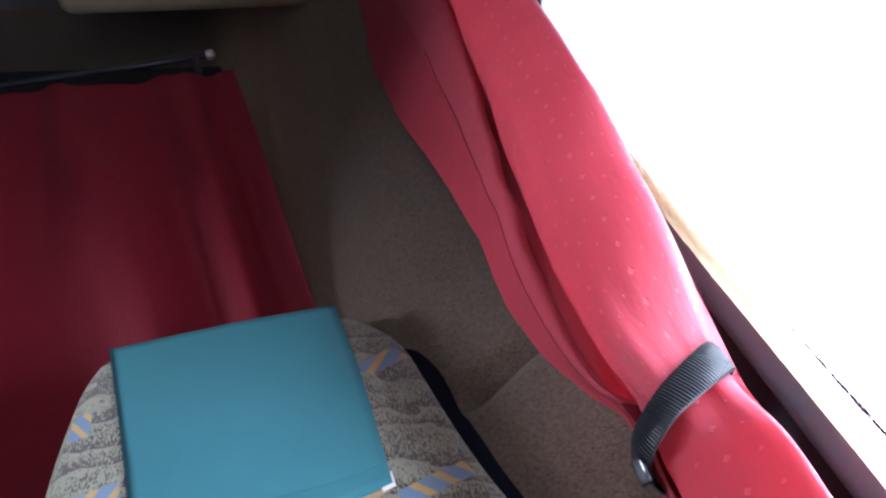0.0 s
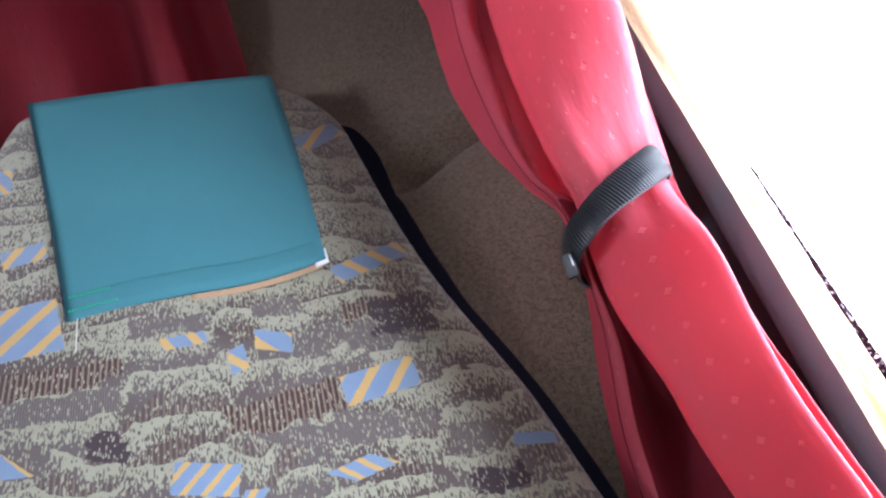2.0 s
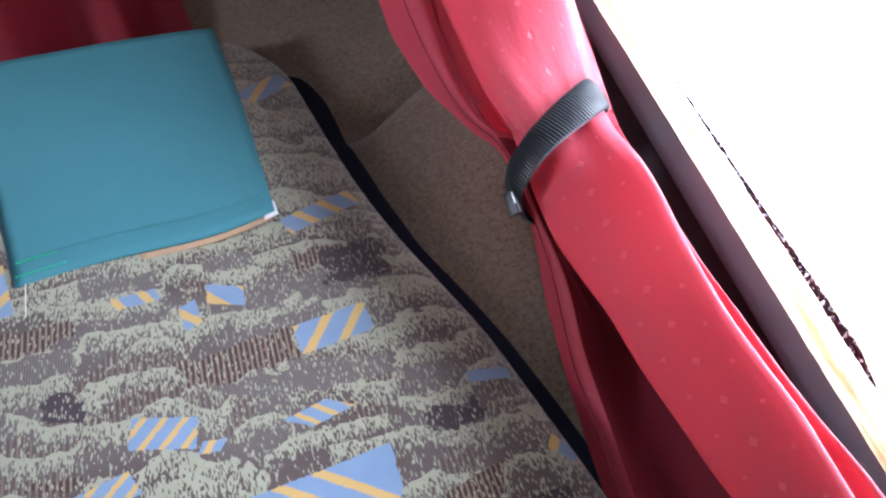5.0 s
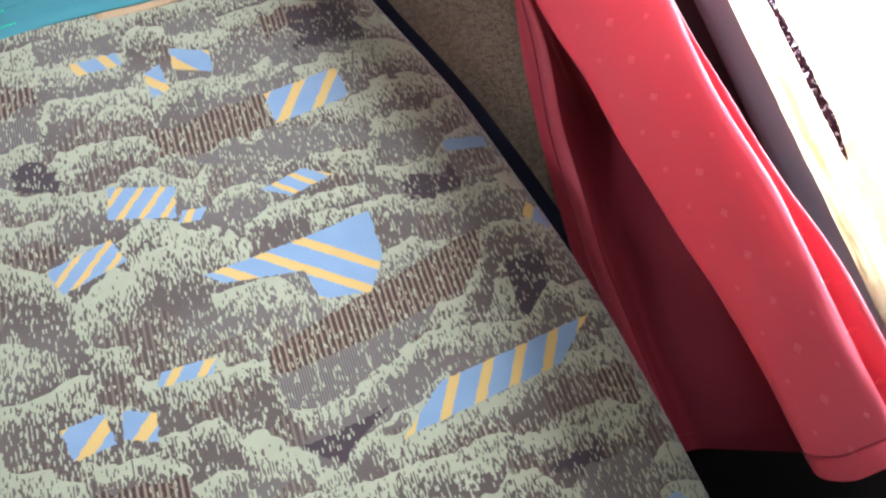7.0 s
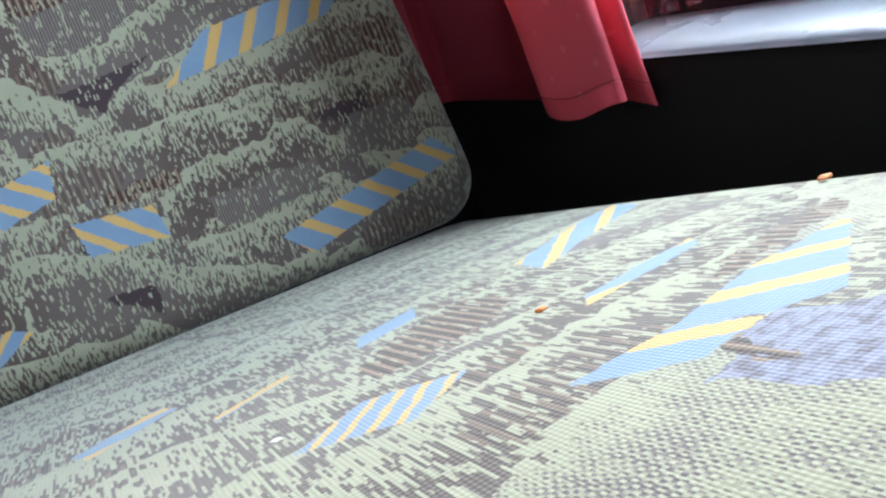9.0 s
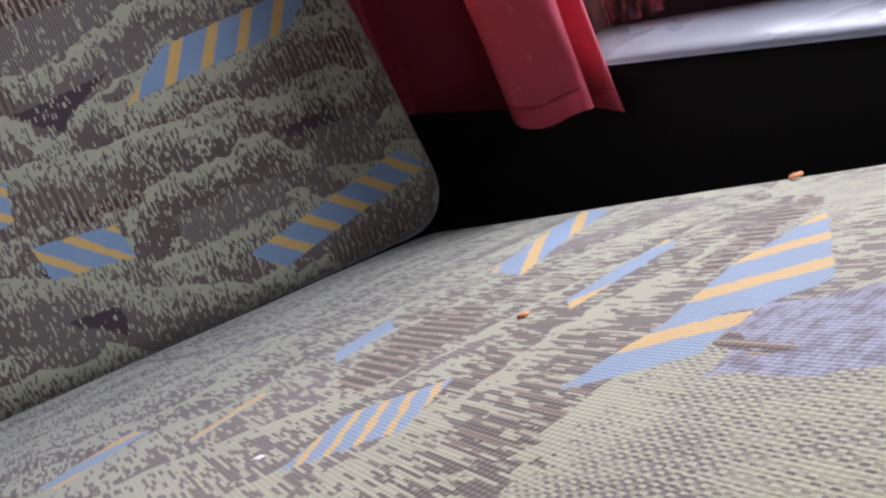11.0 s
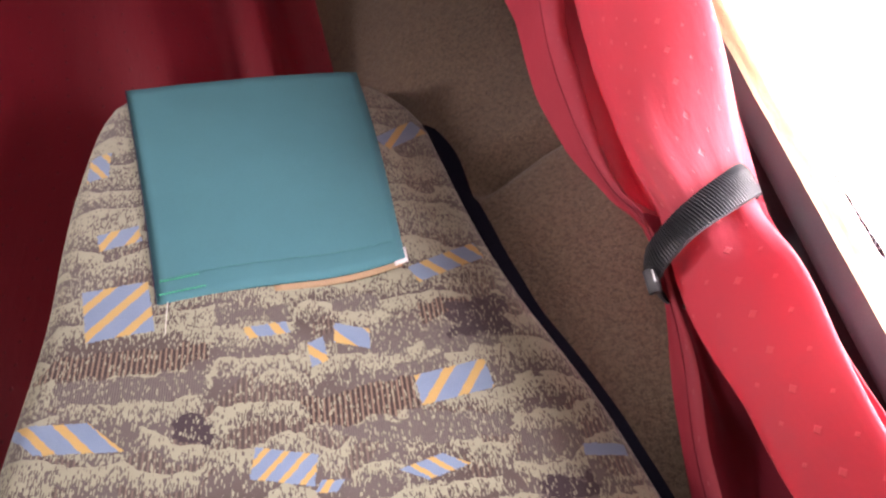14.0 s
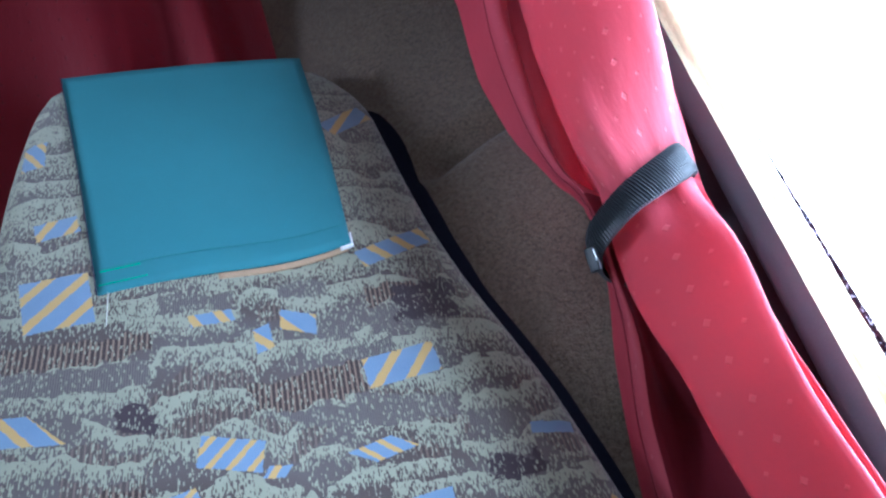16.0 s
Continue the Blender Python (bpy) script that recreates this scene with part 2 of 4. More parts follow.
def backrest_fabric():
    m = SeatFabric("backrest_moquette", (0.31, 0.17, 0))
    m.motif("blue", 0.0824, 0.8279, 0.0266, 0.0057, 0.0013, -0.0129, -33.7, 0.0184, -0.0081)
    m.motif("blue", 0.0143, 0.8745, 0.0127, -0.0040, -0.0007, -0.0091, 44.6, 0.0219, -0.0081)
    m.motif("blue", -0.0112, 0.8615, 0.0058, 0.0029, 0.0015, -0.0107, -130.5, 0.0201, 0.0022)
    m.motif("blue", -0.0464, 0.8842, 0.0152, 0.0021, 0.0014, -0.0054, 32.6, 0.0176, -0.0113)
    m.motif("blue", -0.0361, 0.7710, 0.0195, -0.0043, -0.0016, -0.0112, -40.3, 0.0111, -0.0057)
    m.motif("blue", -0.0091, 0.7548, 0.0066, -0.0005, -0.0027, -0.0040, -33.0, 0.0128, -0.0012)
    m.motif("blue", 0.0584, 0.7620, 0.0148, 0.0045, 0.0088, -0.0046, 51.1, 0.0106, 0.0035)
    m.motif("blue", -0.0730, 0.7362, 0.0187, 0.0060, 0.0036, -0.0084, -42.3, 0.0102, 0.0021)
    m.motif("blue", -0.0312, 0.6567, 0.0151, -0.0003, -0.0018, -0.0045, -37.1, 0.0142, -0.0059)
    m.motif("blue", -0.0864, 0.6360, 0.0111, 0.0017, 0.0021, -0.0092, -44.0, 0.0198, 0.0042)
    m.motif("blue", -0.0602, 0.6343, 0.0086, -0.0034, -0.0008, -0.0081, -44.0, 0.0198, -0.0159)
    m.motif("blue", 0.1392, 0.6061, 0.0149, 0.0123, 0.0520, 0.0076, -32.2, 0.0175, -0.0262)
    m.motif("blue", 0.2047, 0.6998, 0.0086, -0.0075, -0.0036, -0.0049, -33.3, 0.0218, -0.0084)
    m.motif("blue", 0.1759, 0.7651, 0.0156, -0.0009, -0.0003, -0.0046)
    m.motif("blue", -0.0200, 0.5534, 0.0214, 0.0051, -0.0023, -0.0099, -128.4, 0.0125, -0.0089)
    m.motif("blue", 0.0231, 0.5225, 0.0206, -0.0019, 0.0014, -0.0094, -132.0, 0.0129, -0.0039)
    m.motif("blue", 0.1621, 0.4938, 0.0548, 0.0118, 0.0066, -0.0075, -127.7, 0.0163, -0.0032)
    m.motif("blue", -0.0515, 0.4866, 0.0125, 0.0065, 0.0055, -0.0024, 133.9, 0.0088, -0.0078)
    m.motif("blue", -0.1518, 0.9098, 0.0230, 0.0032, 0.0048, -0.0247, -37.8, 0.0204, -0.0005)
    m.motif("blue", -0.1727, 0.8041, 0.0271, -0.0018, 0.0127, -0.0119, 42.4, 0.0154, -0.0108)
    m.motif("blue", 0.0829, 1.1253, 0.0210, 0.0157, 0.0071, -0.0088, -27.7, 0.0213, -0.0039)
    m.motif("blue", 0.0982, 0.9478, 0.0304, 0.0141, 0.0033, -0.0086, 48.0, 0.0214, -0.0134)
    m.motif("blue", -0.1599, 0.9883, 0.0153, 0.0045, 0.0024, -0.0093, -25.4, 0.0179, -0.0071)
    m.motif("blue", -0.1883, 1.0827, 0.0089, 0.0028, 0.0012, -0.0171, 34.4, 0.0147, -0.0029)
    m.motif("dark", -0.0949, 0.8064, 0.0111, 0.0002, 0.0010, -0.0086)
    m.motif("dark", 0.1456, 0.7350, 0.0172, 0.0001, -0.0034, -0.0044)
    m.motif("dark", -0.0922, 0.8010, 0.0102, 0.0007, 0.0017, -0.0078)
    m.motif("dark", 0.1635, 0.5459, 0.0167, 0.0034, 0.0046, -0.0035)
    m.motif("dark", 0.0045, 0.5213, 0.0028, -0.0031, 0.0001, 0.0029)
    m.motif("rib", 0.0102, 0.8128, 0.0305, 0.0013, 0.0017, -0.0104)
    m.motif("rib", -0.0965, 0.8680, 0.0113, -0.0015, -0.0016, -0.0071)
    m.motif("rib", -0.1462, 0.8609, 0.0476, 0.0015, -0.0079, -0.0102)
    m.motif("rib", 0.0222, 0.8158, 0.0313, 0.0073, 0.0027, -0.0128)
    m.motif("rib", 0.0871, 0.8977, 0.0203, 0.0024, 0.0006, -0.0099)
    m.motif("rib", -0.0996, 0.7510, 0.0134, -0.0016, -0.0031, -0.0032)
    m.motif("rib", 0.2060, 0.5806, 0.0117, -0.0021, -0.0023, -0.0115)
    m.motif("rib", 0.0383, 0.5395, 0.0160, -0.0013, -0.0008, -0.0030)
    m.motif("grey", -0.1347, 0.8391, 0.0464, 0.0021, 0.0023, -0.0101)
    m.motif("grey", 0.1036, 0.5151, 0.0310, 0.0018, 0.0009, -0.0101)
    m.motif("grey", 0.1807, 0.5295, 0.0224, -0.0026, -0.0041, -0.0139)
    m.motif("grey", 0.0402, 0.7894, 0.0350, -0.0004, 0.0219, -0.0095)
    m.motif("grey", 0.0948, 0.8704, 0.0293, 0.0014, -0.0009, -0.0108)
    m.motif("dark", 0.1131, 0.8871, 0.0235, 0.0015, 0.0001, -0.0181)
    m.motif("grey", 0.0621, 0.8418, 0.0176, 0.0028, 0.0007, -0.0092)
    m.motif("grey", 0.0392, 0.8632, 0.0142, -0.0010, 0.0004, -0.0069)
    m.motif("grey", 0.0198, 0.9058, 0.0176, -0.0010, 0.0018, -0.0075)
    m.motif("grey", -0.0574, 0.9002, 0.0277, -0.0017, 0.0007, -0.0093)
    m.motif("grey", 0.0806, 0.7939, 0.0327, -0.0053, -0.0004, -0.0092)
    m.motif("grey", 0.1422, 0.7742, 0.0194, 0.0037, 0.0017, -0.0093)
    m.motif("rib", -0.0711, 0.5915, 0.0280, 0.0005, 0.0009, -0.0111)
    m.motif("grey", -0.0549, 0.5677, 0.0105, -0.0004, -0.0001, -0.0065)
    m.motif("rib", 0.0431, 0.5397, 0.0161, 0.0006, 0.0001, -0.0038)
    m.motif("dark", 0.1419, 0.7419, 0.0191, 0.0006, 0.0000, -0.0059)
    m.wedge("blue", -10.1, 712.7, -1.1, 704.8, 46.7, 699.9, 52.2, 722.0, stripes=(55.1, 0.0169, 0.6189))
    m.wedge("blue", 95.4, 697.4, 96.2, 730.1, 51.5, 721.7)
    m.wedge("blue", 45.8, 703.8, 51.0, 679.6, 81.4, 675.8, 95.6, 698.1, 51.7, 722.5, stripes=(55.1, 0.0169, 0.6189))
    m.wedge("rib", 12.8, 642.5, 20.1, 640.5, 71.2, 647.9, 135.8, 662.3, 154.5, 682.0, 161.0, 700.4, 147.9, 697.4, 13.3, 656.2)
    m.wedge("grey", 13.4, 644.7, 17.3, 620.9, 32.2, 615.6, 64.7, 626.5, 104.7, 644.7, 120.8, 661.1)
    m.wedge("grey", 30.8, 701.8, 41.1, 687.9, 50.4, 679.8, 48.2, 701.4)
    m.wedge("dark", 165.3, 640.4, 168.9, 634.8, 194.5, 656.5, 195.4, 674.3, 168.3, 674.7)
    m.wedge("dark", 18.3, 598.5, 29.5, 588.8, 38.6, 582.3, 47.5, 597.1, 41.0, 600.9)
    m.wedge("dark", 41.0, 600.9, 42.9, 589.4, 52.9, 595.0, 70.6, 605.9)
    m.wedge("dark", 2.5, 492.6, 6.5, 487.3, 16.3, 483.4, 16.4, 491.9)
    m.wedge("dark", 16.3, 483.4, 27.0, 472.9, 27.9, 490.6, 16.4, 491.9)
    # upper outlines of the woven clouds, from the head down
    m.rim(20, -185, 899, -120, 895, -94, 890, -75, 886, -59, 886, -34, 886, -26, 900, -19, 911, -7, 911, 5, 902, 23, 891, 43, 902, 53, 908, 65, 910)
    m.rim(21, -178, 842, -157, 833, -126, 828, -102, 828, -88, 835, -85, 848, -80, 858, -74, 862, -63, 861, -18, 858, -13, 850, -2, 857, 22, 858, 41, 853, 49, 842, 56, 828, 101, 818, 112, 813, 131, 824, 150, 830, 171, 827, 187, 822)
    m.rim(13, -56, 831, -54, 840, -48, 845, -37, 848, -23, 842, -17, 833)
    m.rim(20, -125, 811, -111, 801, -95, 792, -86, 794, -83, 800, -77, 808, -67, 815, -57, 822, -45, 821, -36, 823, -26, 820, -20, 811, -18, 801)
    m.rim(20, -171, 787, -155, 782, -139, 783, -122, 778, -106, 773, -90, 774, -83, 782, -77, 788, -60, 786, -49, 789, -42, 795, -30, 797, -20, 791, -12, 784, -2, 781, 5, 790, 9, 798, 20, 800, 37, 800, 41, 792, 49, 789, 59, 790, 71, 786, 86, 780, 107, 775, 113, 782, 118, 793, 128, 799, 142, 800, 156, 797, 169, 805, 182, 807)
    m.rim(26, -166, 750, -151, 747, -139, 749, -127, 751, -119, 753, -112, 747, -104, 742, -95, 737, -84, 720)
    m.rim(30, -50, 726, -44, 733, -34, 738, -23, 740, -14, 736, -9, 727)
    m.rim(14, 5, 762, 11, 767, 21, 770, 32, 770, 39, 764)
    m.rim(15, 19, 739, 29, 745, 44, 749, 58, 749, 73, 751, 100, 752)
    m.rim(18, 110, 763, 121, 759, 144, 759, 158, 766, 167, 776, 181, 779, 192, 781)
    m.rim(17, 60, 737, 101, 737, 112, 738, 126, 734, 139, 730, 160, 731, 177, 733, 191, 727)
    m.rim(14, 10, 646, 13, 643, 15, 633, 19, 623, 30, 618, 46, 618, 60, 623, 76, 629, 87, 633, 99, 639, 111, 643, 127, 648, 135, 659, 147, 672, 158, 691, 164, 700, 177, 703, 190, 698)
    m.rim(16, 109, 638, 128, 639, 146, 638, 163, 635, 172, 639, 181, 651, 189, 655, 199, 647, 210, 635)
    m.rim(18, -79, 688, -69, 682, -59, 680, -57, 663, -48, 657, -14, 652, 2, 654, 10, 647)
    m.rim(16, -52, 628, -41, 626, -33, 627, -23, 627, -16, 621, -10, 612, -8, 603, 0, 599, 9, 598, 17, 594, 24, 587, 31, 582, 38, 584, 44, 591, 50, 594, 59, 595, 64, 582)
    m.rim(17, 76, 586, 93, 587, 109, 593, 129, 593, 151, 601, 175, 606, 194, 606, 210, 605)
    m.rim(17, 74, 572, 94, 571, 116, 574, 142, 568, 163, 565, 185, 563, 200, 563, 213, 571, 222, 572)
    m.rim(15, -91, 626, -77, 618, -60, 616, -40, 607, -39, 587, -35, 596, -24, 598, -13, 597)
    m.rim(17, -28, 576, -18, 578, -6, 573, 8, 574, 20, 574, 35, 571, 51, 570, 64, 572, 81, 572, 99, 565, 113, 565, 125, 560)
    m.rim(17, 46, 528, 53, 535, 63, 541, 75, 545, 95, 544, 113, 545, 121, 550, 132, 550, 141, 545, 146, 536, 161, 531, 166, 522, 171, 512, 193, 509, 218, 515)
    m.rim(22, 53, 505, 68, 504, 84, 503, 95, 505, 108, 504, 121, 510, 133, 514, 139, 514, 154, 504, 220, 500)
    m.rim(20, 36, 492, 48, 492, 63, 488, 77, 483, 92, 477, 121, 475)
    m.rim(17, -101, 573, -91, 572, -83, 572, -75, 575, -67, 574, -64, 567, -61, 561, -51, 557, -43, 556, -36, 550)
    m.rim(17, -104, 558, -95, 554, -91, 550, -81, 546, -73, 546, -65, 545, -61, 541, -52, 533, -36, 518)
    m.rim(20, -32, 526, -22, 526, -9, 521, 4, 517, 23, 508, 38, 498)
    return m.weave()


def cushion_fabric():
    m = SeatFabric("cushion_moquette", (1.13, 0.64, 0))
    m.motif("tick", 0.042, 0.128, 0.046, 0.010, 0.0, -0.040)
    m.motif("tick", 0.165, 0.205, 0.030, 0.010, 0.0, -0.012)
    m.motif("worn", 0.092, 0.146, 0.014, 0.006, 0.006, -0.022)
    m.motif("blue", 0.1581, 0.3143, 0.0385, 0.0217, -0.0018, -0.0120, -41.8, 0.0141, -0.0064)
    m.motif("blue", 0.1185, 0.2330, 0.0215, 0.0030, -0.0031, -0.0046, 74.0, 0.0261, 0.0147)
    m.motif("blue", 0.0685, 0.2986, 0.0116, 0.0035, -0.0029, -0.0075)
    m.motif("blue", 0.0375, 0.2235, 0.0102, 0.0065, 0.0108, -0.0071, -41.6, 0.0062, -0.0059)
    m.motif("blue", 0.0219, 0.2890, 0.0123, 0.0052, -0.0004, -0.0030, 111.0, 0.0172, 0.0015)
    m.motif("blue", -0.0114, 0.3207, 0.0136, 0.0067, 0.0028, -0.0059, -89.6, 0.0178, -0.0074)
    m.wedge("blue", 88.7, 188.2, 96.1, 173.2, 109.3, 164.7, 155.3, 197.9, 118.6, 196.8, 101.2, 192.3, stripes=(38.3, 0.0196, 0.1990))
    m.wedge("blue", 60.9, 187.6, 63.8, 183.4, 78.3, 169.9, 95.6, 171.9, 89.4, 188.9, 77.6, 189.0, stripes=(38.3, 0.0196, 0.1990))
    m.wedge("rib", 45.2, 248.2, 58.3, 248.9, 82.6, 252.4, 97.4, 267.1, 91.8, 288.9, 62.9, 282.4, 45.5, 265.4)
    m.motif("rib", 0.1430, 0.2083, 0.0266, 0.0039, -0.0061, -0.0058)
    m.motif("rib", 0.0845, 0.1650, 0.0019, -0.0028, -0.0044, -0.0092)
    m.motif("grey", 0.1589, 0.2804, 0.0283, -0.0117, 0.0032, -0.0108)
    m.motif("grey", 0.0615, 0.2378, 0.0153, 0.0006, 0.0024, -0.0031)
    # outlines of the woven clouds, from the back towards the front edge
    m.rim(14, 32, 255, 45, 249, 52, 243, 57, 235, 69, 239, 86, 243, 99, 246, 117, 245, 133, 239, 158, 239, 178, 227)
    m.rim(12, 10, 574, 34, 471, 53, 429, 66, 398, 79, 378, 96, 367, 112, 368, 124, 360, 144, 359, 159, 359, 185, 361)
    m.rim(13, -40, 378, -22, 369, -6, 343, 18, 340, 35, 336, 47, 336, 61, 327, 72, 323, 89, 311, 94, 289, 112, 295, 125, 287)
    m.rim(16, 39, 202, 54, 211, 65, 212, 77, 217, 86, 219, 94, 216, 98, 213, 108, 211, 121, 213, 143, 218)
    m.rim(30, 40, 175, 49, 173, 61, 172, 72, 169, 82, 168, 83, 154)
    return m.weave(0.0052, 0.62)


def satin(name, base, dot, dotted=True, rough=0.5, gloss=0.32):
    m = Nodes(name)
    uv = m.vec("MULTIPLY", m.uv(), (1, 1, 0))
    sep = m.node("SeparateXYZ", uv)
    u, v = sep, sep.node.outputs[1]
    fine = m.noise(m.vec("MULTIPLY", uv, (1, 6, 1)), 900.0, 2.0)
    cloud = m.noise(uv, 14.0, 4.0)
    colour = m.mix(cloud, base, tuple(c * 1.22 for c in base))
    colour = m.mix(m.math("MULTIPLY", fine, 0.25), colour, tuple(c * 0.7 for c in base))
    drape = m.noise(m.vec("MULTIPLY", uv, (1, 0.35, 1)), 55.0, 3.0, 0.6)
    height = m.math("ADD", m.math("MULTIPLY", fine, 0.15), m.math("MULTIPLY", drape, 4.5))
    if dotted:
        col = m.math("DIVIDE", u, 0.0155)
        idx = m.math("FLOOR", col)
        third = m.math("FLOORED_MODULO", idx, 3.0)
        off = m.math("MULTIPLY", m.math("FLOORED_MODULO", idx, 2.0), 0.5)
        row = m.math("ADD", m.math("DIVIDE", v, 0.0245), off)
        wob = m.math("MULTIPLY_ADD", m.noise(uv, 900.0, 1.0), 0.12, -0.06)
        du = m.math("MULTIPLY", m.math("ABSOLUTE", m.math("SUBTRACT", m.math("FRACT", col), 0.5)), 0.0155)
        dv = m.math("MULTIPLY", m.math("ABSOLUTE", m.math("SUBTRACT", m.math("FRACT", row), 0.5)), 0.0245)
        big = m.math("LESS_THAN", third, 0.5)
        size = m.math("MULTIPLY_ADD", big, 0.0011, 0.0016)
        d = m.math("DIVIDE", m.math("ADD", du, m.math("MULTIPLY", dv, 0.9)), size)
        tuft = m.ramp(m.math("ADD", d, wob), 1.1, 0.75)
        colour = m.mix(m.math("MULTIPLY", tuft, 0.8), colour, dot)
        height = m.math("ADD", height, m.math("MULTIPLY", tuft, 4.5))
    m.bump(height, 0.5, 0.0006)
    m.finish(colour, rough, sheen=0.12 if dotted else 0.1, spec=gloss)
    m.put(m.bsdf.inputs["Sheen Tint"], (1.0, 0.60, 0.74, 1.0))
    m.put(m.bsdf.inputs["Sheen Roughness"], 0.4)
    back = m.node("BsdfTranslucent", tuple(min(1.0, c * 1.5 + 0.02) for c in base))
    both = m.node("MixShader", 0.36, m.bsdf.outputs[0], back)
    m.tree.links.new(both, m.tree.nodes["Material Output"].inputs[0])
    return m.mat


def surface(name, base, rough, grain=300.0, vary=0.25, blotch=9.0, relief=0.3, depth=0.0008, metal=0.0, spec=0.5):
    """Plain stuff with grain and slow stains, both at real size."""
    m = Nodes(name)
    at = m.local()
    fine, slow = m.noise(at, grain, 3.0), m.noise(at, blotch, 4.0, 0.6)
    f = m.math("ADD", m.math("MULTIPLY", fine, 0.5), m.math("MULTIPLY", slow, 0.5))
    colour = m.mix(m.ramp(f, 0.3, 0.7), tuple(c * (1 - vary) for c in base), tuple(c * (1 + vary) for c in base))
    m.bump(fine, relief, depth)
    return m.finish(colour, m.math("MULTIPLY_ADD", slow, 0.1, rough - 0.05), metal, spec=spec)


def carpet(name):
    m = Nodes(name)
    at = m.local()
    tuft = m.noise(at, 520.0, 2.0, 0.7)
    fleck = m.noise(at, 240.0, 3.0, 0.7)
    stain = m.noise(at, 8.0, 4.0, 0.6)
    colour = m.mix(m.ramp(fleck, 0.38, 0.64), (0.088, 0.063, 0.045), (0.196, 0.142, 0.098))
    colour = m.mix(m.math("MULTIPLY", m.ramp(tuft, 0.4, 0.62), 0.4), colour, (0.26, 0.195, 0.135))
    colour = m.mix(m.math("MULTIPLY", stain, 0.35), colour, (0.11, 0.085, 0.068))
    m.bump(m.math("ADD", tuft, fleck), 0.8, 0.002)
    return m.finish(colour, 0.95, sheen=0.2, spec=0.15)


def clear(name, tint, rough, weight):
    """Thin clear sheet: what is behind it shows through, with a gloss on it."""
    m = Nodes(name)
    gloss = m.node("BsdfGlossy", (0.9, 0.9, 0.9, 1), rough)
    through_it = m.node("BsdfTransparent", tint)
    fres = m.node("LayerWeight", weight, out=1)
    m.tree.links.new(m.node("MixShader", fres, through_it, gloss), m.tree.nodes["Material Output"].inputs[0])
    return m.mat


def crinkled(name):
    """Cloudy yellowed wrapping film, full of creases."""
    m = Nodes(name)
    at = m.local()
    crease = m.noise(m.vec("MULTIPLY", at, (1, 1, 0.35)), 110.0, 4.0, 0.65)
    m.bump(crease, 1.0, 0.006)
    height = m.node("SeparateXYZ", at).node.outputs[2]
    # brown streaks; the height ramp paints the glare that pales the upper film
    streak = m.ramp(m.noise(m.vec("MULTIPLY", at, (1, 1, 0.16)), 85.0, 3.0, 0.65), 0.44, 0.60)
    streak = m.math("MULTIPLY", streak, m.math("MULTIPLY_ADD", m.ramp(height, 0.70, 0.95), -0.75, 0.85))
    tone = m.mix(streak, (0.86, 0.71, 0.42), (0.34, 0.20, 0.075))
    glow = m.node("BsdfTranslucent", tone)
    m.finish(m.mix(streak, (0.60, 0.54, 0.38), (0.30, 0.20, 0.09)), 0.14, spec=0.9)
    milky = m.node("MixShader", 0.38, m.bsdf.outputs[0], glow)
    through_it = m.node("BsdfTransparent", (0.99, 0.95, 0.80, 1))
    f = m.math("MULTIPLY_ADD", m.ramp(crease, 0.42, 0.68), 0.30, 0.60)
    f = m.math("MULTIPLY", f, m.ramp(height, 0.550, 0.600))
    f = m.math("MULTIPLY", f, m.math("MULTIPLY_ADD", m.ramp(height, 0.85, 1.15), -0.5, 1.0))
    m.tree.links.new(m.node("MixShader", f, through_it, milky), m.tree.nodes["Material Output"].inputs[0])
    return m.mat


def glinting(name):
    """Black rubber with pale specks that paint its glints."""
    m = Nodes(name)
    at = m.local()
    bead = m.ramp(m.noise(at, 330.0, 2.0, 0.6), 0.56, 0.62)
    m.bump(bead, 0.8, 0.002)
    return m.finish(m.mix(bead, (0.016, 0.014, 0.026), (0.62, 0.62, 0.70)), 0.2)


M_BACK, M_SEAT = backrest_fabric(), cushion_fabric()
M_CURTAIN = satin("red_satin", (0.450, 0.064, 0.088), (0.60, 0.15, 0.17))
# same satin as the side curtain, with its deeper shade in the colour
M_REAR_SHADED = satin("rear_red_satin", (0.235, 0.014, 0.024), (0.10, 0.008, 0.014))
M_HEM = satin("red_satin_hem", (0.400, 0.044, 0.064), (0.6, 0.1, 0.1), dotted=False)
M_SEAM = surface("dark_red_thread", (0.22, 0.016, 0.030), 0.8, 900.0, 0.2)
M_REVERSE_SHADED = satin("red_satin_reverse", (0.180, 0.018, 0.029), (0.1, 0.01, 0.02), dotted=False, rough=0.85, gloss=0.1)
M_TEAL = surface("teal_cotton", (0.062, 0.204, 0.238), 0.85, 1400.0, 0.10, 12.0, 0.35, 0.0004, spec=0.2)
M_SEAM_TEAL = surface("teal_green_thread", (0.045, 0.230, 0.215), 0.85, 900.0, 0.2)
M_LINING = surface("unbleached_lining", (0.42, 0.29, 0.18), 0.9, 900.0, 0.2, spec=0.2)
M_PAPER = surface("white_paper_edge", (0.75, 0.75, 0.74), 0.8, 500.0, 0.05)
M_GREEN = surface("green_thread", (0.02, 0.46, 0.24), 0.7, 900.0, 0.2)
M_NAVY = surface("navy_edging", (0.012, 0.014, 0.045), 0.8, 900.0, 0.2)
M_WHITE = surface("white_thread", (0.72, 0.70, 0.60), 0.8, 900.0, 0.1)
M_WEB = surface("black_webbing", (0.030, 0.032, 0.036), 0.38, 900.0, 0.25, 20.0, 0.4, 0.0005, spec=0.5)
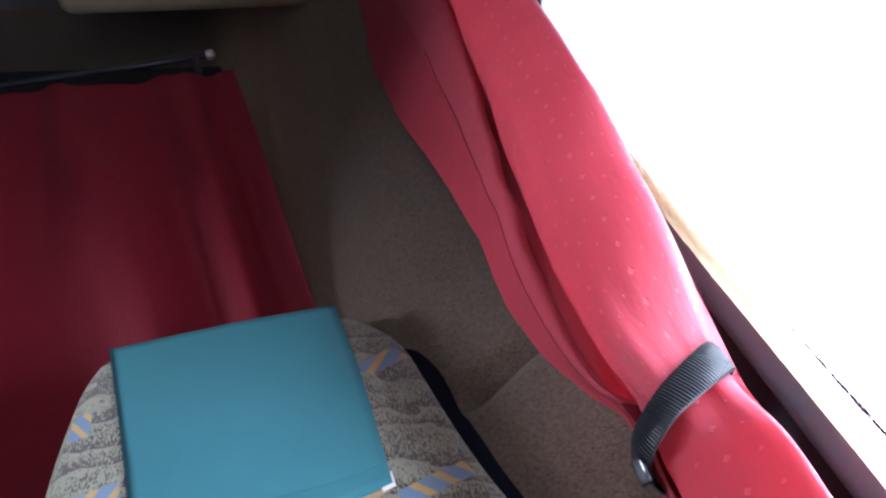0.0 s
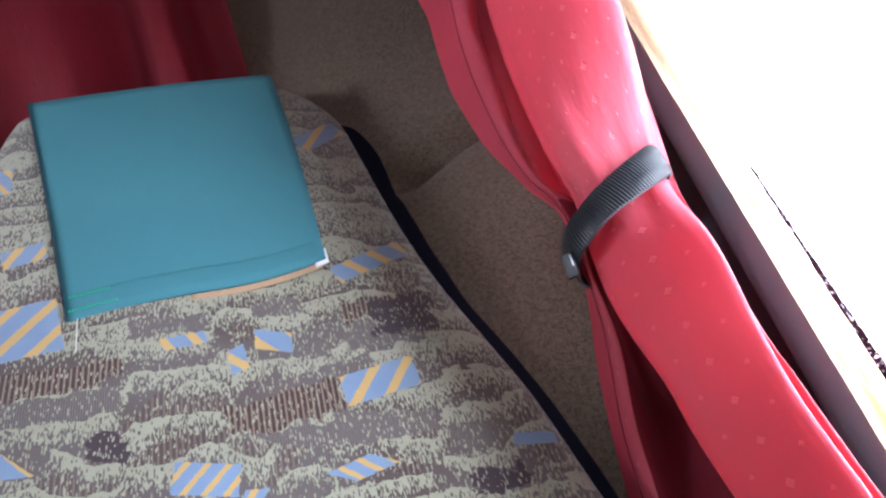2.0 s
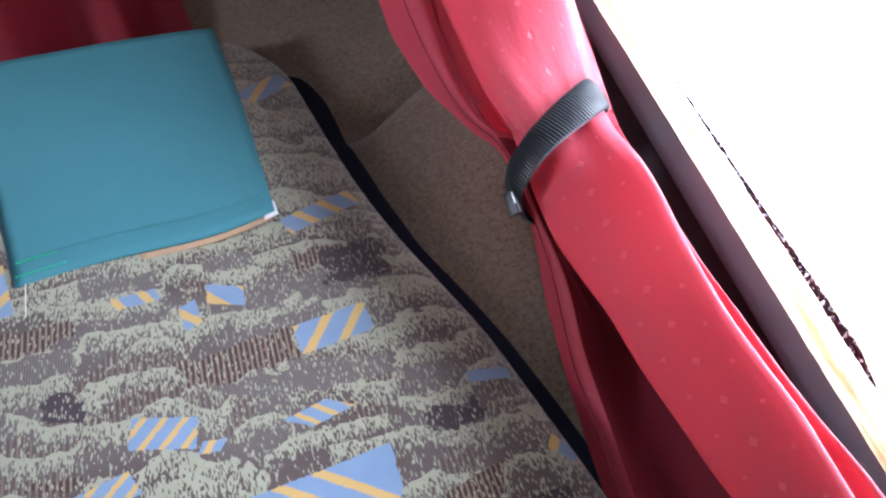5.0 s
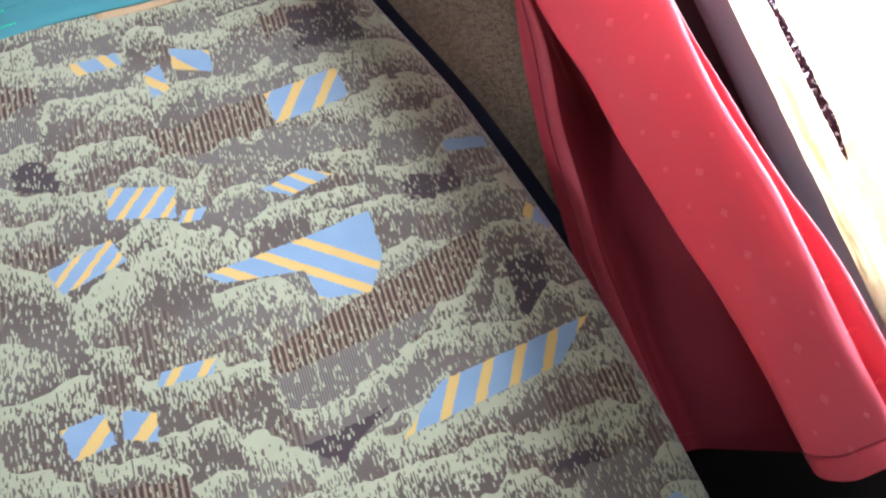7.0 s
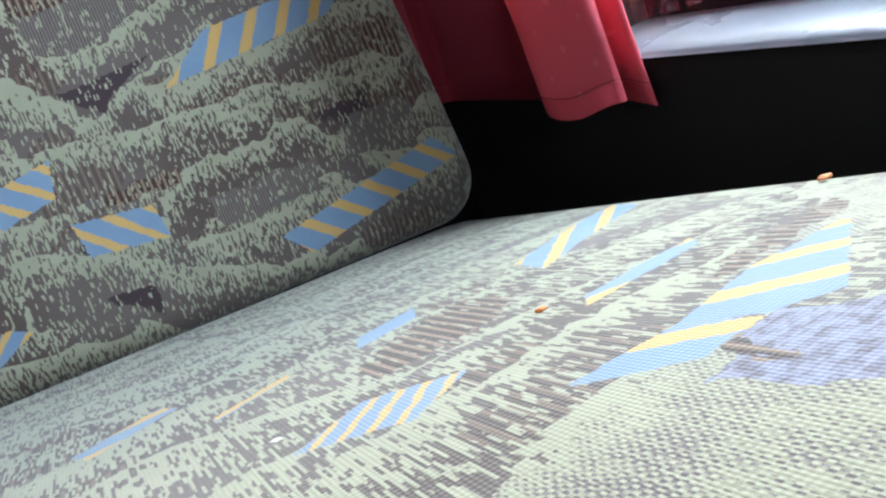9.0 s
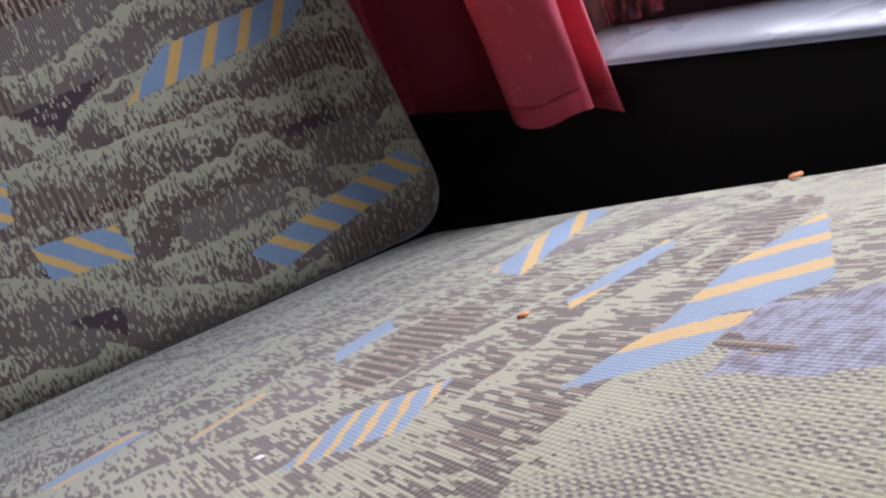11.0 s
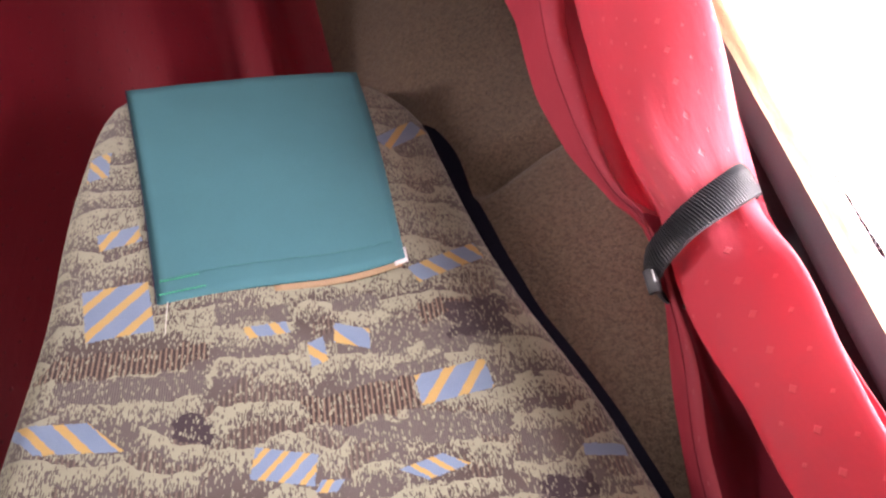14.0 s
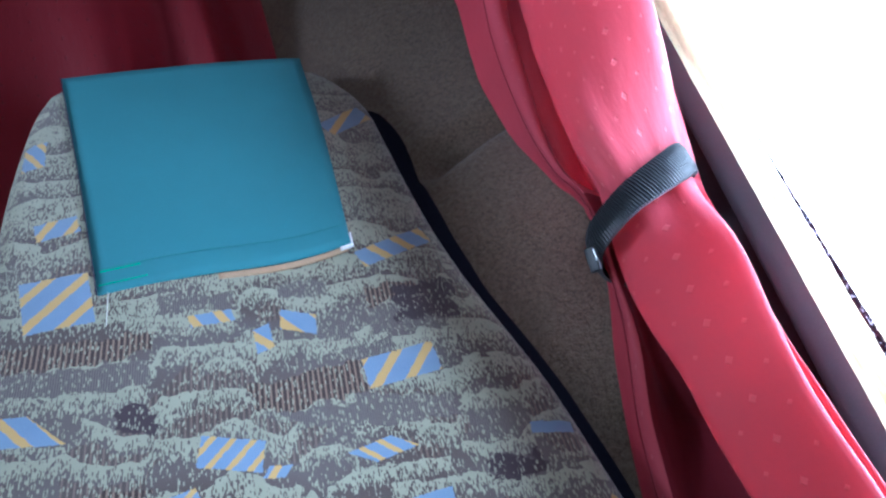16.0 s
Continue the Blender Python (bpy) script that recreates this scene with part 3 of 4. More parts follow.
M_BUCKLE = surface("black_buckle_plastic", (0.008, 0.009, 0.012), 0.45, 400.0, 0.2)
M_STEEL = surface("worn_steel", (0.55, 0.55, 0.56), 0.3, 400.0, 0.15, metal=1.0)
M_CARPET = carpet("brown_wall_carpet")
M_PILLAR = surface("grey_pillar_plastic", (0.078, 0.112, 0.130), 0.40, 700.0, 0.12, 10.0, 0.2, 0.0004)
M_SHADE = surface("dark_recess", (0.010, 0.010, 0.014), 0.8, 300.0, 0.3)
M_BEIGE = surface("beige_trim", (0.56, 0.60, 0.50), 0.55, 300.0, 0.14)
M_SEAT_SHADE = surface("black_foam", (0.006, 0.006, 0.011), 0.95, 500.0, 0.3, spec=0.05)
M_RUBBER = surface("black_rubber", (0.010, 0.009, 0.010), 0.7, 500.0, 0.3, spec=0.2)
M_LEDGE = surface("grey_ledge_plastic", (0.38, 0.39, 0.44), 0.28, 900.0, 0.04, 14.0, 0.35, 0.0005)
M_BLACK = surface("black_side_panel", (0.007, 0.0050, 0.0046), 0.7, 600.0, 0.3, 10.0, 0.3, 0.0006, spec=0.2)
M_FRIT = surface("black_frit", (0.010, 0.010, 0.012), 0.4, 500.0, 0.1)
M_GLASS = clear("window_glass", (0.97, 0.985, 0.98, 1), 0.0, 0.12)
M_FILM = crinkled("wrapping_film")
M_CLEAR_FILM = clear("clear_film", (0.80, 0.78, 0.76, 1), 0.10, 0.22)
M_LINER = surface("grey_ceiling_liner", (0.10, 0.095, 0.09), 0.9, 400.0, 0.2)
M_PAD = surface("beige_padded_vinyl", (0.34, 0.27, 0.18), 0.7, 500.0, 0.15, 12.0, 0.4, 0.001)
M_FLOOR = surface("grey_bus_floor", (0.10, 0.10, 0.10), 0.7, 200.0, 0.2)
M_WALL = surface("bus_wall_vinyl", (0.17, 0.16, 0.15), 0.7, 300.0, 0.08)
M_CRUMB = surface("orange_crumb", (0.62, 0.20, 0.04), 0.7, 900.0, 0.3)
M_LINT = surface("pale_lint", (0.75, 0.72, 0.66), 0.9, 900.0, 0.1)
M_EARTH = surface("red_brown_earth", (0.86, 0.78, 0.72), 0.95, 3.0, 0.25, 0.35, 0.2, 0.02)


# ---- mesh helpers ----
def to_mesh(name, bm, material, smooth=True):
    bmesh.ops.recalc_face_normals(bm, faces=bm.faces)
    me = bpy.data.meshes.new(name)
    for f in bm.faces:
        f.smooth = smooth
    bm.to_mesh(me)
    bm.free()
    me.materials.append(material)
    return me


def part(name, bm, material, parent=None, label="", smooth=True):
    ob = new(name, to_mesh(name, bm, material, smooth))
    ob.parent = parent
    return tagged(ob, label=label) if label else ob


def thing(name, at, label, category, group="", kind=""):
    ob = new(name)
    ob.location = at
    ob.empty_display_size = 0.05
    return tagged(ob, label, category, group, kind)


def under(ob, parent):
    """Hang a part built in world coordinates under its thing."""
    ob.parent = parent
    ob.matrix_parent_inverse = Matrix.Translation(parent.location).inverted()
    return ob


def structure(name, bm, material, label, category, smooth=False):
    return tagged(part(name, bm, material, None, "", smooth), label, category, kind="structure")


def box(x0, y0, z0, x1, y1, z1, bevel=0.0, segments=2, bm=None):
    bm = bm or bmesh.new()
    made = bmesh.ops.create_cube(bm, size=1.0, matrix=Matrix.Translation(((x0 + x1) / 2, (y0 + y1) / 2, (z0 + z1) / 2)) @ Matrix.Diagonal((x1 - x0, y1 - y0, z1 - z0, 1)))
    if bevel:
        edges = {e for v in made["verts"] for e in v.link_edges}
        bmesh.ops.bevel(bm, geom=list(edges), offset=bevel, segments=segments, affect="EDGES", profile=0.5)
    return bm


def sheet(rows, uvs=None, closed=False):
    """A quad sheet from rows of points."""
    bm = bmesh.new()
    layer = bm.loops.layers.uv.new("UVMap")
    grid = [[bm.verts.new(p) for p in row] for row in rows]
    n = len(rows[0])
    for i in range(len(rows) - 1):
        for j in range(n if closed else n - 1):
            k = (j + 1) % n
            corners = ((i, j), (i, k), (i + 1, k), (i + 1, j))
            f = bm.faces.new([grid[a][b] for a, b in corners])
            if uvs:
                for loop, (a, b) in zip(f.loops, corners):
                    loop[layer].uv = uvs[a][b]
    return bm


def tube(points, r, sides=8, bm=None):
    """A round rod along a line of points."""
    points = [Vector(p) for p in points]
    rows = []
    for i, p in enumerate(points):
        d = (points[min(i + 1, len(points) - 1)] - points[max(i - 1, 0)]).normalized()
        a = d.cross(Vector((0.3, 0.2, 1))).normalized()
        b = d.cross(a)
        rows.append([p + r * (math.cos(t) * a + math.sin(t) * b) for t in (2 * math.pi * k / sides for k in range(sides))])
    made = sheet(rows, closed=True)
    for end in (0, -1):
        made.verts.ensure_lookup_table()
        ring = made.verts[:sides] if end == 0 else made.verts[-sides:]
        made.faces.new(list(ring) if end else list(ring)[::-1])
    return made


def spline(xs, table):
    """Smooth values (Catmull-Rom over uneven steps) of a table of (key, *values), at each x."""
    table = sorted(table)
    keys = np.array([row[0] for row in table], float)
    vals = np.array([row[1:] for row in table], float)
    slopes = np.gradient(vals, keys, axis=0)
    xs = np.clip(np.asarray(xs, float), keys[0], keys[-1])
    i = np.clip(np.searchsorted(keys, xs) - 1, 0, len(keys) - 2)
    h = (keys[i + 1] - keys[i])[:, None]
    t = ((xs - keys[i])[:, None]) / h
    return ((2 * t**3 - 3 * t**2 + 1) * vals[i] + (t**3 - 2 * t**2 + t) * h * slopes[i] + (3 * t**2 - 2 * t**3) * vals[i + 1] + (t**3 - t**2) * h * slopes[i + 1])


# ---- the shell of the bus ----
LEAN = 0.16


def back_y(z):
    return 0.54 + LEAN * (z - 0.62)


structure("ground", box(-60, -60, -1.3, 60, 60, -1.1), M_EARTH, "sunlit red-brown bare earth outside", "ground")
rows = []
for i in range(30):
    d = 6.5 + 0.35 * i
    rows.append([(d, y, -1.12 + 6.6 * (1 - math.exp(-((i / 14) ** 2))) * (0.85 + 0.3 * noise.noise(Vector((y * 0.35, 0, 1)))) + 0.35 * noise.noise(Vector((d * 1.3, y * 1.3, 0)))) for y in np.linspace(-20, 26, 120)])
bm = sheet(rows)
bmesh.ops.solidify(bm, geom=bm.faces[:], thickness=0.2)
structure("earth_bank", bm, M_EARTH, "sunlit bank of pinkish bare earth outside", "bank", smooth=True)
structure("floor", box(-2.2, -3.2, -0.05, 0.36, 0.95, 0.0), M_FLOOR, "worn grey vinyl bus floor", "floor")
structure("ceiling", box(-2.2, -3.2, 2.34, 0.36, 0.95, 2.39), M_LINER, "dark grey fabric ceiling lining", "ceiling")
# unseen front wall; its opening limits how high the added front lamp reaches
bm = box(-2.2, -3.25, 0.0, -1.9, -3.2, 2.34)
box(-0.5, -3.25, 0.0, 0.36, -3.2, 2.34, bm=bm)
box(-1.9, -3.25, 0.0, -0.5, -3.2, 0.6, bm=bm)
box(-1.9, -3.25, 1.26, -0.5, -3.2, 2.34, bm=bm)
structure("wall_front", bm, M_WALL, "plain grey front wall with an unseen opening for the front lamp", "wall")


def wall_with_opening(x0, x1, gaps):
    """A side wall along y with window openings (y0, y1, z0, z1)."""
    bm = bmesh.new()
    y = -3.2
    for a, b, lo, hi in gaps:
        box(x0, y, 0.0, x1, a, 2.34, bm=bm)
        box(x0, a, 0.0, x1, b, lo, bm=bm)
        box(x0, a, hi, x1, b, 2.34, bm=bm)
        y = b
    box(x0, y, 0.0, x1, 0.95, 2.34, bm=bm)
    return bm


# unseen aisle wall; the slit shapes where the added aisle lamp falls
structure("wall_aisle_side", wall_with_opening(-2.25, -2.2, [(-1.1, 0.5, 0.94, 1.22)]), M_WALL, "plain grey side wall with an unseen slit that shapes the aisle light", "wall")
# opening closed before y 0.05, out of view, to hold back window light
structure("wall_window_side", wall_with_opening(0.335, 0.39, [(0.05, 0.52, 0.49, 1.62)]), M_BLACK, "black side wall with a window opening, closed off out of view", "wall")

# rear wall: flat behind the seats, turning forward to the side in the corner, leaning in at the top
plan = [(-2.2, 0.80), (-0.6, 0.80), (0.0, 0.795), (0.08, 0.785), (0.15, 0.755), (0.21, 0.71), (0.26, 0.655), (0.30, 0.60), (0.334, 0.53)]
# above the added corner panel the carpet bulges forward to the back of the seat
BULGE = ((0.0, 0.0), (0.04, 0.020), (0.08, 0.062), (0.11, 0.092), (0.15, 0.108), (0.21, 0.092), (0.26, 0.058), (0.30, 0.028), (0.334, 0.0))


def wall_y(x, z):
    """The face of the rear wall, with its carpet."""
    rise = min(1.0, max(0.0, (z - 0.64) / 0.22))
    rise = rise * rise * (3 - 2 * rise)
    # a slack fold in the carpet runs up from the seat to the window curtain
    fold = 0.036 * math.exp(-(((z - 1.082 - 0.38 * (x - 0.15)) / max(0.010, 0.020 - 0.12 * (x - 0.135))) ** 2)) * min(1.0, max(0.0, (x - 0.135) / 0.04))
    return fold + float(np.interp(x, *zip(*plan))) - 0.13 * max(0.0, z - 1.25) - rise * float(np.interp(x, *zip(*BULGE)))


rows = []
for k in range(261):
    z = 2.34 * k / 260
    rows.append([(x, wall_y(x, z), z) for x in [-2.2, -0.6] + [0.334 * j / 30 for j in range(31)]])
bm = sheet(rows)
bmesh.ops.solidify(bm, geom=bm.faces[:], thickness=-0.03)
structure("wall_rear", bm, M_CARPET, "rear wall covered in brown needle-felt carpet", "wall", smooth=True)

# added black panel in the corner below the carpet
rows = [[(x - 0.010, y - 0.008, z) for x, y in plan[4:]] for z in (0.0, 0.3, 0.556)]
bm = sheet(rows)
bmesh.ops.solidify(bm, geom=bm.faces[:], thickness=-0.006)
structure("corner_panel", bm, M_BLACK, "black panel added in the corner below the carpet", "panel", smooth=True)

# black ledge box under the window, with its grey top
LEDGE_FALL = 0.123


def ledge_drop(y):
    """The ledge falls a little towards the front."""
    return LEDGE_FALL * (max(y, -0.1) - 0.38)


rows = []
for y in (-2.9, -0.1, 0.1, 0.3, 0.45, 0.60):
    d = ledge_drop(y)
    rows.append([(0.3345, y, 0.10), (0.2672, y, 0.10), (0.2672, y, 0.5170 + d), (0.2690, y, 0.5210 + d), (0.3345, y, 0.5265 + d)])
bm = sheet(rows, closed=True)
structure("side_panel", bm, M_BLACK, "black plastic side panel below the window ledge", "panel")
rows = []
for y in (-2.9, -0.1, 0.0, 0.2, 0.35, 0.436):
    section = ((0.2660, 0.5220), (0.2664, 0.5236), (0.2680, 0.5250), (0.276, 0.5270), (0.300, 0.5300), (0.3345, 0.5340))
    rows.append([(x, y, z + ledge_drop(y)) for x, z in section])
bm = sheet(rows)
bmesh.ops.solidify(bm, geom=bm.faces[:], thickness=0.002)
structure("window_ledge", bm, M_LEDGE, "grey grained plastic window ledge", "ledge", smooth=True)

# window: frame, seal, pane, ceramic dots
win = thing("window_1", (0.35, 0.25, 0.55), "large bus window with black rubber seal", "window", kind="structure")
rows = []
for y in (0.05, 0.1, 0.25, 0.4345):
    d = ledge_drop(y)
    rows.append([(0.336, y, 0.5295 + d), (0.322, y, 0.5295 + d), (0.322, y, 0.5560 + d), (0.324, y, 0.5575 + d), (0.336, y, 0.5575 + d)])
under(part("window_frame", sheet(rows, closed=True), M_RUBBER, smooth=False), win)
under(part("window_frame", box(0.322, 0.05, 1.605, 0.345, 0.416, 1.65, 0.004), M_RUBBER), win)
pane = under(part("pane", box(0.3420, 0.051, 0.485, 0.3460, 0.519, 1.625), M_GLASS, smooth=False), win)
pane.visible_shadow = False
# seal beside the pillar, narrowing towards the top, puckered, its glints painted as pale specks
rows, rng = [], random.Random(4)
for k in range(60):
    z = 0.645 + 0.325 * k / 59
    w = 0.0080 * max(0.06, 1 - (z - 0.645) / 0.27) * min(1.0, 0.2 + (z - 0.645) / 0.03)
    rows.append([(0.3130 + rng.uniform(-1, 1) * 0.0005, 0.4105 - w * (j / 6 - 0.1) + rng.uniform(-1, 1) * 0.0002, z) for j in range(7)])
bm = sheet(rows)
bmesh.ops.solidify(bm, geom=bm.faces[:], thickness=0.003)
under(part("window_seal", bm, glinting("glinting_rubber")), win)
# dots printed on the pane, along the side and the bottom edge
bm = bmesh.new()


def dot(bm, y, z, r, x=0.3412):
    ring = [bm.verts.new((x, y + r * math.cos(a), z + r * math.sin(a))) for a in (math.pi * k / 3 for k in range(6))]
    bm.faces.new(ring)


for k in range(118):
    for j in range(2):
        dot(bm, 0.385 - 0.0028 * (k + 0.5 * (j % 2)), 0.5597 + 0.0024 * j + ledge_drop(0.385 - 0.0028 * k), 0.0010 - 0.0003 * j)
for k in range(27):
    for j in range(1 + k // 6):
        dot(bm, 0.4278 + 0.0019 * (j + 0.5 * (k % 2)), 0.704 - 0.0018 * k, 0.0008)
under(tagged(part("frit_dots", bm, M_FRIT, smooth=False), kind="stuff"), win)
rows = [[(x, y, z + ledge_drop(y)) for x, z in ((0.3410, 0.520), (0.3404, 0.520), (0.3404, 0.5588), (0.3410, 0.5588))] for y in (0.051, 0.2, 0.43)]
under(part("frit_band", sheet(rows, closed=True), M_FRIT, smooth=False), win)

# pillar beside the window: black block for the unlit gap, grey post, beige edge
rows = []
for z in (0.536, 1.2, 2.3):
    rows.append([(0.3345, 0.4715, z), (0.3195, 0.4715, z), (0.318, 0.469, z), (0.3185, 0.462, z), (0.325, 0.4475, z), (0.328, 0.4425, z), (0.3345, 0.4425, z)])
bm = sheet(rows, closed=True)
structure("pillar", bm, M_PILLAR, "grey plastic window pillar cover", "pillar", smooth=True)
structure("pillar_gap_shade", box(0.326, 0.472, 0.536, 0.3348, 0.56, 2.3, 0.001), M_SHADE, "black block painting the unlit gap behind the pillar cover", "pillar")
bm = box(0.3265, 0.4350, 0.536, 0.3340, 0.4415, 2.3, 0.002)
structure("pillar_trim", bm, M_BEIGE, "beige plastic trim along the window pillar", "trim", smooth=True)
# added black panel paints the shade on the wall above the rear curtain
structure("rear_shade_panel", box(-1.3, 0.690, 1.785, -0.070, 0.725, 2.30, 0.01), M_SHADE, "black panel added for the shade above the rear curtain", "panel", smooth=True)
structure("pillar_bead", box(0.3235, 0.4735, 0.56, 0.3258, 0.4748, 2.2), M_BEIGE, "thin pale bead along the pillar", "trim")

# overhead
bm = box(-0.352, 0.20, 2.10, 0.33, 0.600, 2.335, 0.028, 4)
structure("overhead_panel", bm, M_PAD, "beige padded overhead panel with rounded corners", "panel", smooth=True)


# ---- seats ----
RIGHT_EDGE = [(0.490, 0.236), (0.56, 0.233), (0.60, 0.230), (0.655, 0.224), (0.738, 0.208), (0.812, 0.192), (0.853, 0.179), (0.923, 0.156), (1.022, 0.135), (1.107, 0.123), (1.160, 0.113), (1.200, 0.092), (1.228, 0.066)]


def seat_outline():
    """The front outline of the backrest as (x, z), counter-clockwise from the lower right."""
    left = [(0.490, -0.230), (0.60, -0.222), (0.70, -0.215), (0.797, -0.210), (0.857, -0.206), (0.919, -0.204), (0.973, -0.206), (1.049, -0.207), (1.110, -0.204), (1.156, -0.199), (1.190, -0.188), (1.206, -0.174)]
    zr, zl = np.linspace(0.490, 1.228, 34), np.linspace(1.206, 0.490, 34)
    pts = [(float(x), float(z)) for (x,), z in zip(spline(zr, RIGHT_EDGE), zr)]
    for k in range(1, 12):
        t = k / 12
        pts.append((0.066 + (-0.174 - 0.066) * t, 1.228 + (1.206 - 1.228) * t + 0.014 * math.sin(math.pi * t)))
    pts += [(float(x), float(z)) for (x,), z in zip(spline(zl, left), zl)]
    for k in range(1, 8):
        a = math.pi / 2 * k / 8
        pts.append((-0.230 + 0.032 * (1 - math.cos(a)), 0.490 - 0.032 * math.sin(a)))
    for k in range(15):
        pts.append((-0.198 + 0.402 * k / 14, 0.458))
    for k in range(1, 8):
        a = math.pi / 2 * k / 8
        pts.append((0.204 + 0.032 * math.sin(a), 0.458 + 0.032 * (1 - math.cos(a))))
    return pts


def pillow(outline, spine, place, radius, deep, uv_at):
    """A flat-faced cushion: rolled edges of that radius, sides going back by deep; place maps (x, z, depth) to the world."""
    rings = [(0.0, deep), (0.0, deep * 0.6)]
    for k in range(7):
        a = math.pi / 2 * k / 6
        rings.append((radius * (1 - math.cos(a)), radius * (1 - math.sin(a))))
    rows, uvs = [], []
    for inset, back in rings:
        row, uvr = [], []
        for x, z in outline:
            c = spine(x, z)
            d = Vector((c[0] - x, c[1] - z))
            d = d.normalized() * inset if d.length > 1e-6 else d * 0
            row.append(place(x + d.x, z + d.y, back))
            uvr.append(uv_at(x + d.x, z + d.y, back if back > radius else 0))
        rows.append(row)
        uvs.append(uvr)
    for k in range(1, 13):
        row, uvr = [], []
        for x, z in outline:
            c = Vector(spine(x, z))
            d = c - Vector((x, z))
            start = Vector((x, z)) + (d.normalized() * radius if d.length > 1e-6 else d * 0)
            p = start.lerp(c, k / 12)
            row.append(place(p.x, p.y, -0.0035 * math.sin(math.pi / 2 * min(1.0, k / 5))))
            uvr.append(uv_at(p.x, p.y, 0))
        rows.append(row)
        uvs.append(uvr)
    return sheet(rows, uvs, closed=True)


def shoulder(x, z):
    """Beside the window the backrest curves away from its middle."""
    edge = float(np.interp(z, *zip(*RIGHT_EDGE)))
    rise = min(1.0, max(0.0, (z - 0.70) / 0.25))
    return 3.8 * rise * max(0.0, x - edge + 0.105) ** 2


def backrest_point(x, z, d):
    push = shoulder(x, z)
    s = 1 + push / (back_y(z) - 0.07)
    return (x * s, back_y(z) + push + d + 0.0011 * noise.noise(Vector((x * 9, z * 9, 0.3))), 0.55 + (z - 0.55) * s)


def bus_seat():
    seat = thing("bus_seat", (0.0, 0.30, 0.0), "bus seat in sage, brown and blue patterned moquette", "seat", "rear row of seats")
    bm = pillow(seat_outline(), lambda x, z: (-0.012, min(max(z, 0.66), 1.04)), backrest_point, 0.022, 0.045, lambda x, z, d: (x + (d if x > 0 else -d), z))
    under(part("backrest", bm, M_BACK, None, "tall backrest with narrowing rounded head"), seat)
    # back shell behind the upholstery
    under(part("back_shell", box(-0.17, 0.60, 0.40, 0.11, 0.625, 0.85, 0.01), M_BLACK), seat)
    # seat cushion
    ring = []
    x0, x1, y0, y1, r = -0.232, 0.2145, -0.05, 0.575, 0.035
    for cx, cy, a0 in ((x1 - r, y0 + r, -90), (x1 - r, y1 - r, 0), (x0 + r, y1 - r, 90), (x0 + r, y0 + r, 180)):
        for k in range(9):
            a = radians(a0 + 90 * k / 8)
            ring.append((cx + r * math.cos(a), cy + r * math.sin(a)))
    full = []
    for i, p in enumerate(ring):
        q = ring[(i + 1) % len(ring)]
        steps = max(1, int(math.dist(p, q) / 0.03))
        full += [(p[0] + (q[0] - p[0]) * k / steps, p[1] + (q[1] - p[1]) * k / steps) for k in range(steps)]

    def top(x, y, d):
        dip = 0.009 * max(0.0, (y - 0.495) / 0.08) ** 1.4
        wave = 0.004 * noise.noise(Vector((x * 7, y * 7, 1.7)))
        return (x, y, 0.4925 - 0.06 * y - d - dip + wave * 0.5 - 0.0015)
    bm = pillow(full, lambda x, y: (-0.009, min(max(y, 0.2), 0.35)), top, 0.016, 0.11, lambda x, y, d: (x + (d if x > 0 else -d), y))
    under(part("seat_cushion", bm, M_SEAT, None, "thick seat cushion"), seat)
    under(part("seat_base", box(-0.22, -0.02, 0.0, 0.20, 0.56, 0.335, 0.01), M_BLACK), seat)
    return seat


seat = bus_seat()
# black strip painting the shade in the gap between the carpeted wall and the seat
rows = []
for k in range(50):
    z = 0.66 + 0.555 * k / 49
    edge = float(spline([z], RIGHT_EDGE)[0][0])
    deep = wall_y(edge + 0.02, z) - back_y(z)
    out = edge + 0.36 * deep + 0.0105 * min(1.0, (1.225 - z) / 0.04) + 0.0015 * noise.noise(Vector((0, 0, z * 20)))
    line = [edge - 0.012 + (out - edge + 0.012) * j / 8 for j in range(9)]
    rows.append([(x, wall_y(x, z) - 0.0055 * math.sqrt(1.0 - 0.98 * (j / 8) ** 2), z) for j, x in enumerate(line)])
structure("seat_gap_shade", sheet(rows), M_SEAT_SHADE, "black strip painting the shade between carpeted wall and seat", "strip", smooth=True)
copy_thing(seat, Matrix.Translation((-0.470, 0.30, 0.0)))


# ---- headrest cover ----
def cover_point(u, v, lift=0.0):
    """u across from 0 to 1, v down from 0 to 1."""
    tl, tr, bl, br = (-0.178, 1.199), (0.049, 1.238), (-0.124, 0.9130), (0.062, 0.945)
    x = (tl[0] * (1 - u) + tr[0] * u) * (1 - v) + (bl[0] * (1 - u) + br[0] * u) * v
    z = (tl[1] * (1 - u) + tr[1] * u) * (1 - v) + (bl[1] * (1 - u) + br[1] * u) * v
    x += 0.004 * math.sin(math.pi * v) * (2 * u - 1) * (1 if u > 0.5 else -0.3)
    z += 0.004 * math.sin(math.pi * u) * (1 - v) + 0.003 * math.sin(2 * math.pi * u) * v
    out = 0.0044 + 0.004 * math.sin(math.pi * min(1, v * 1.1)) * math.sin(math.pi * u) + 0.010 * v**4 * u**3 + lift
    out -= 0.0020 * u**8 * (1 - v)
    out += 0.0014 * noise.noise(Vector((x * 14, z * 14, 5.0)))
    return Vector((x, back_y(z) - out, z))


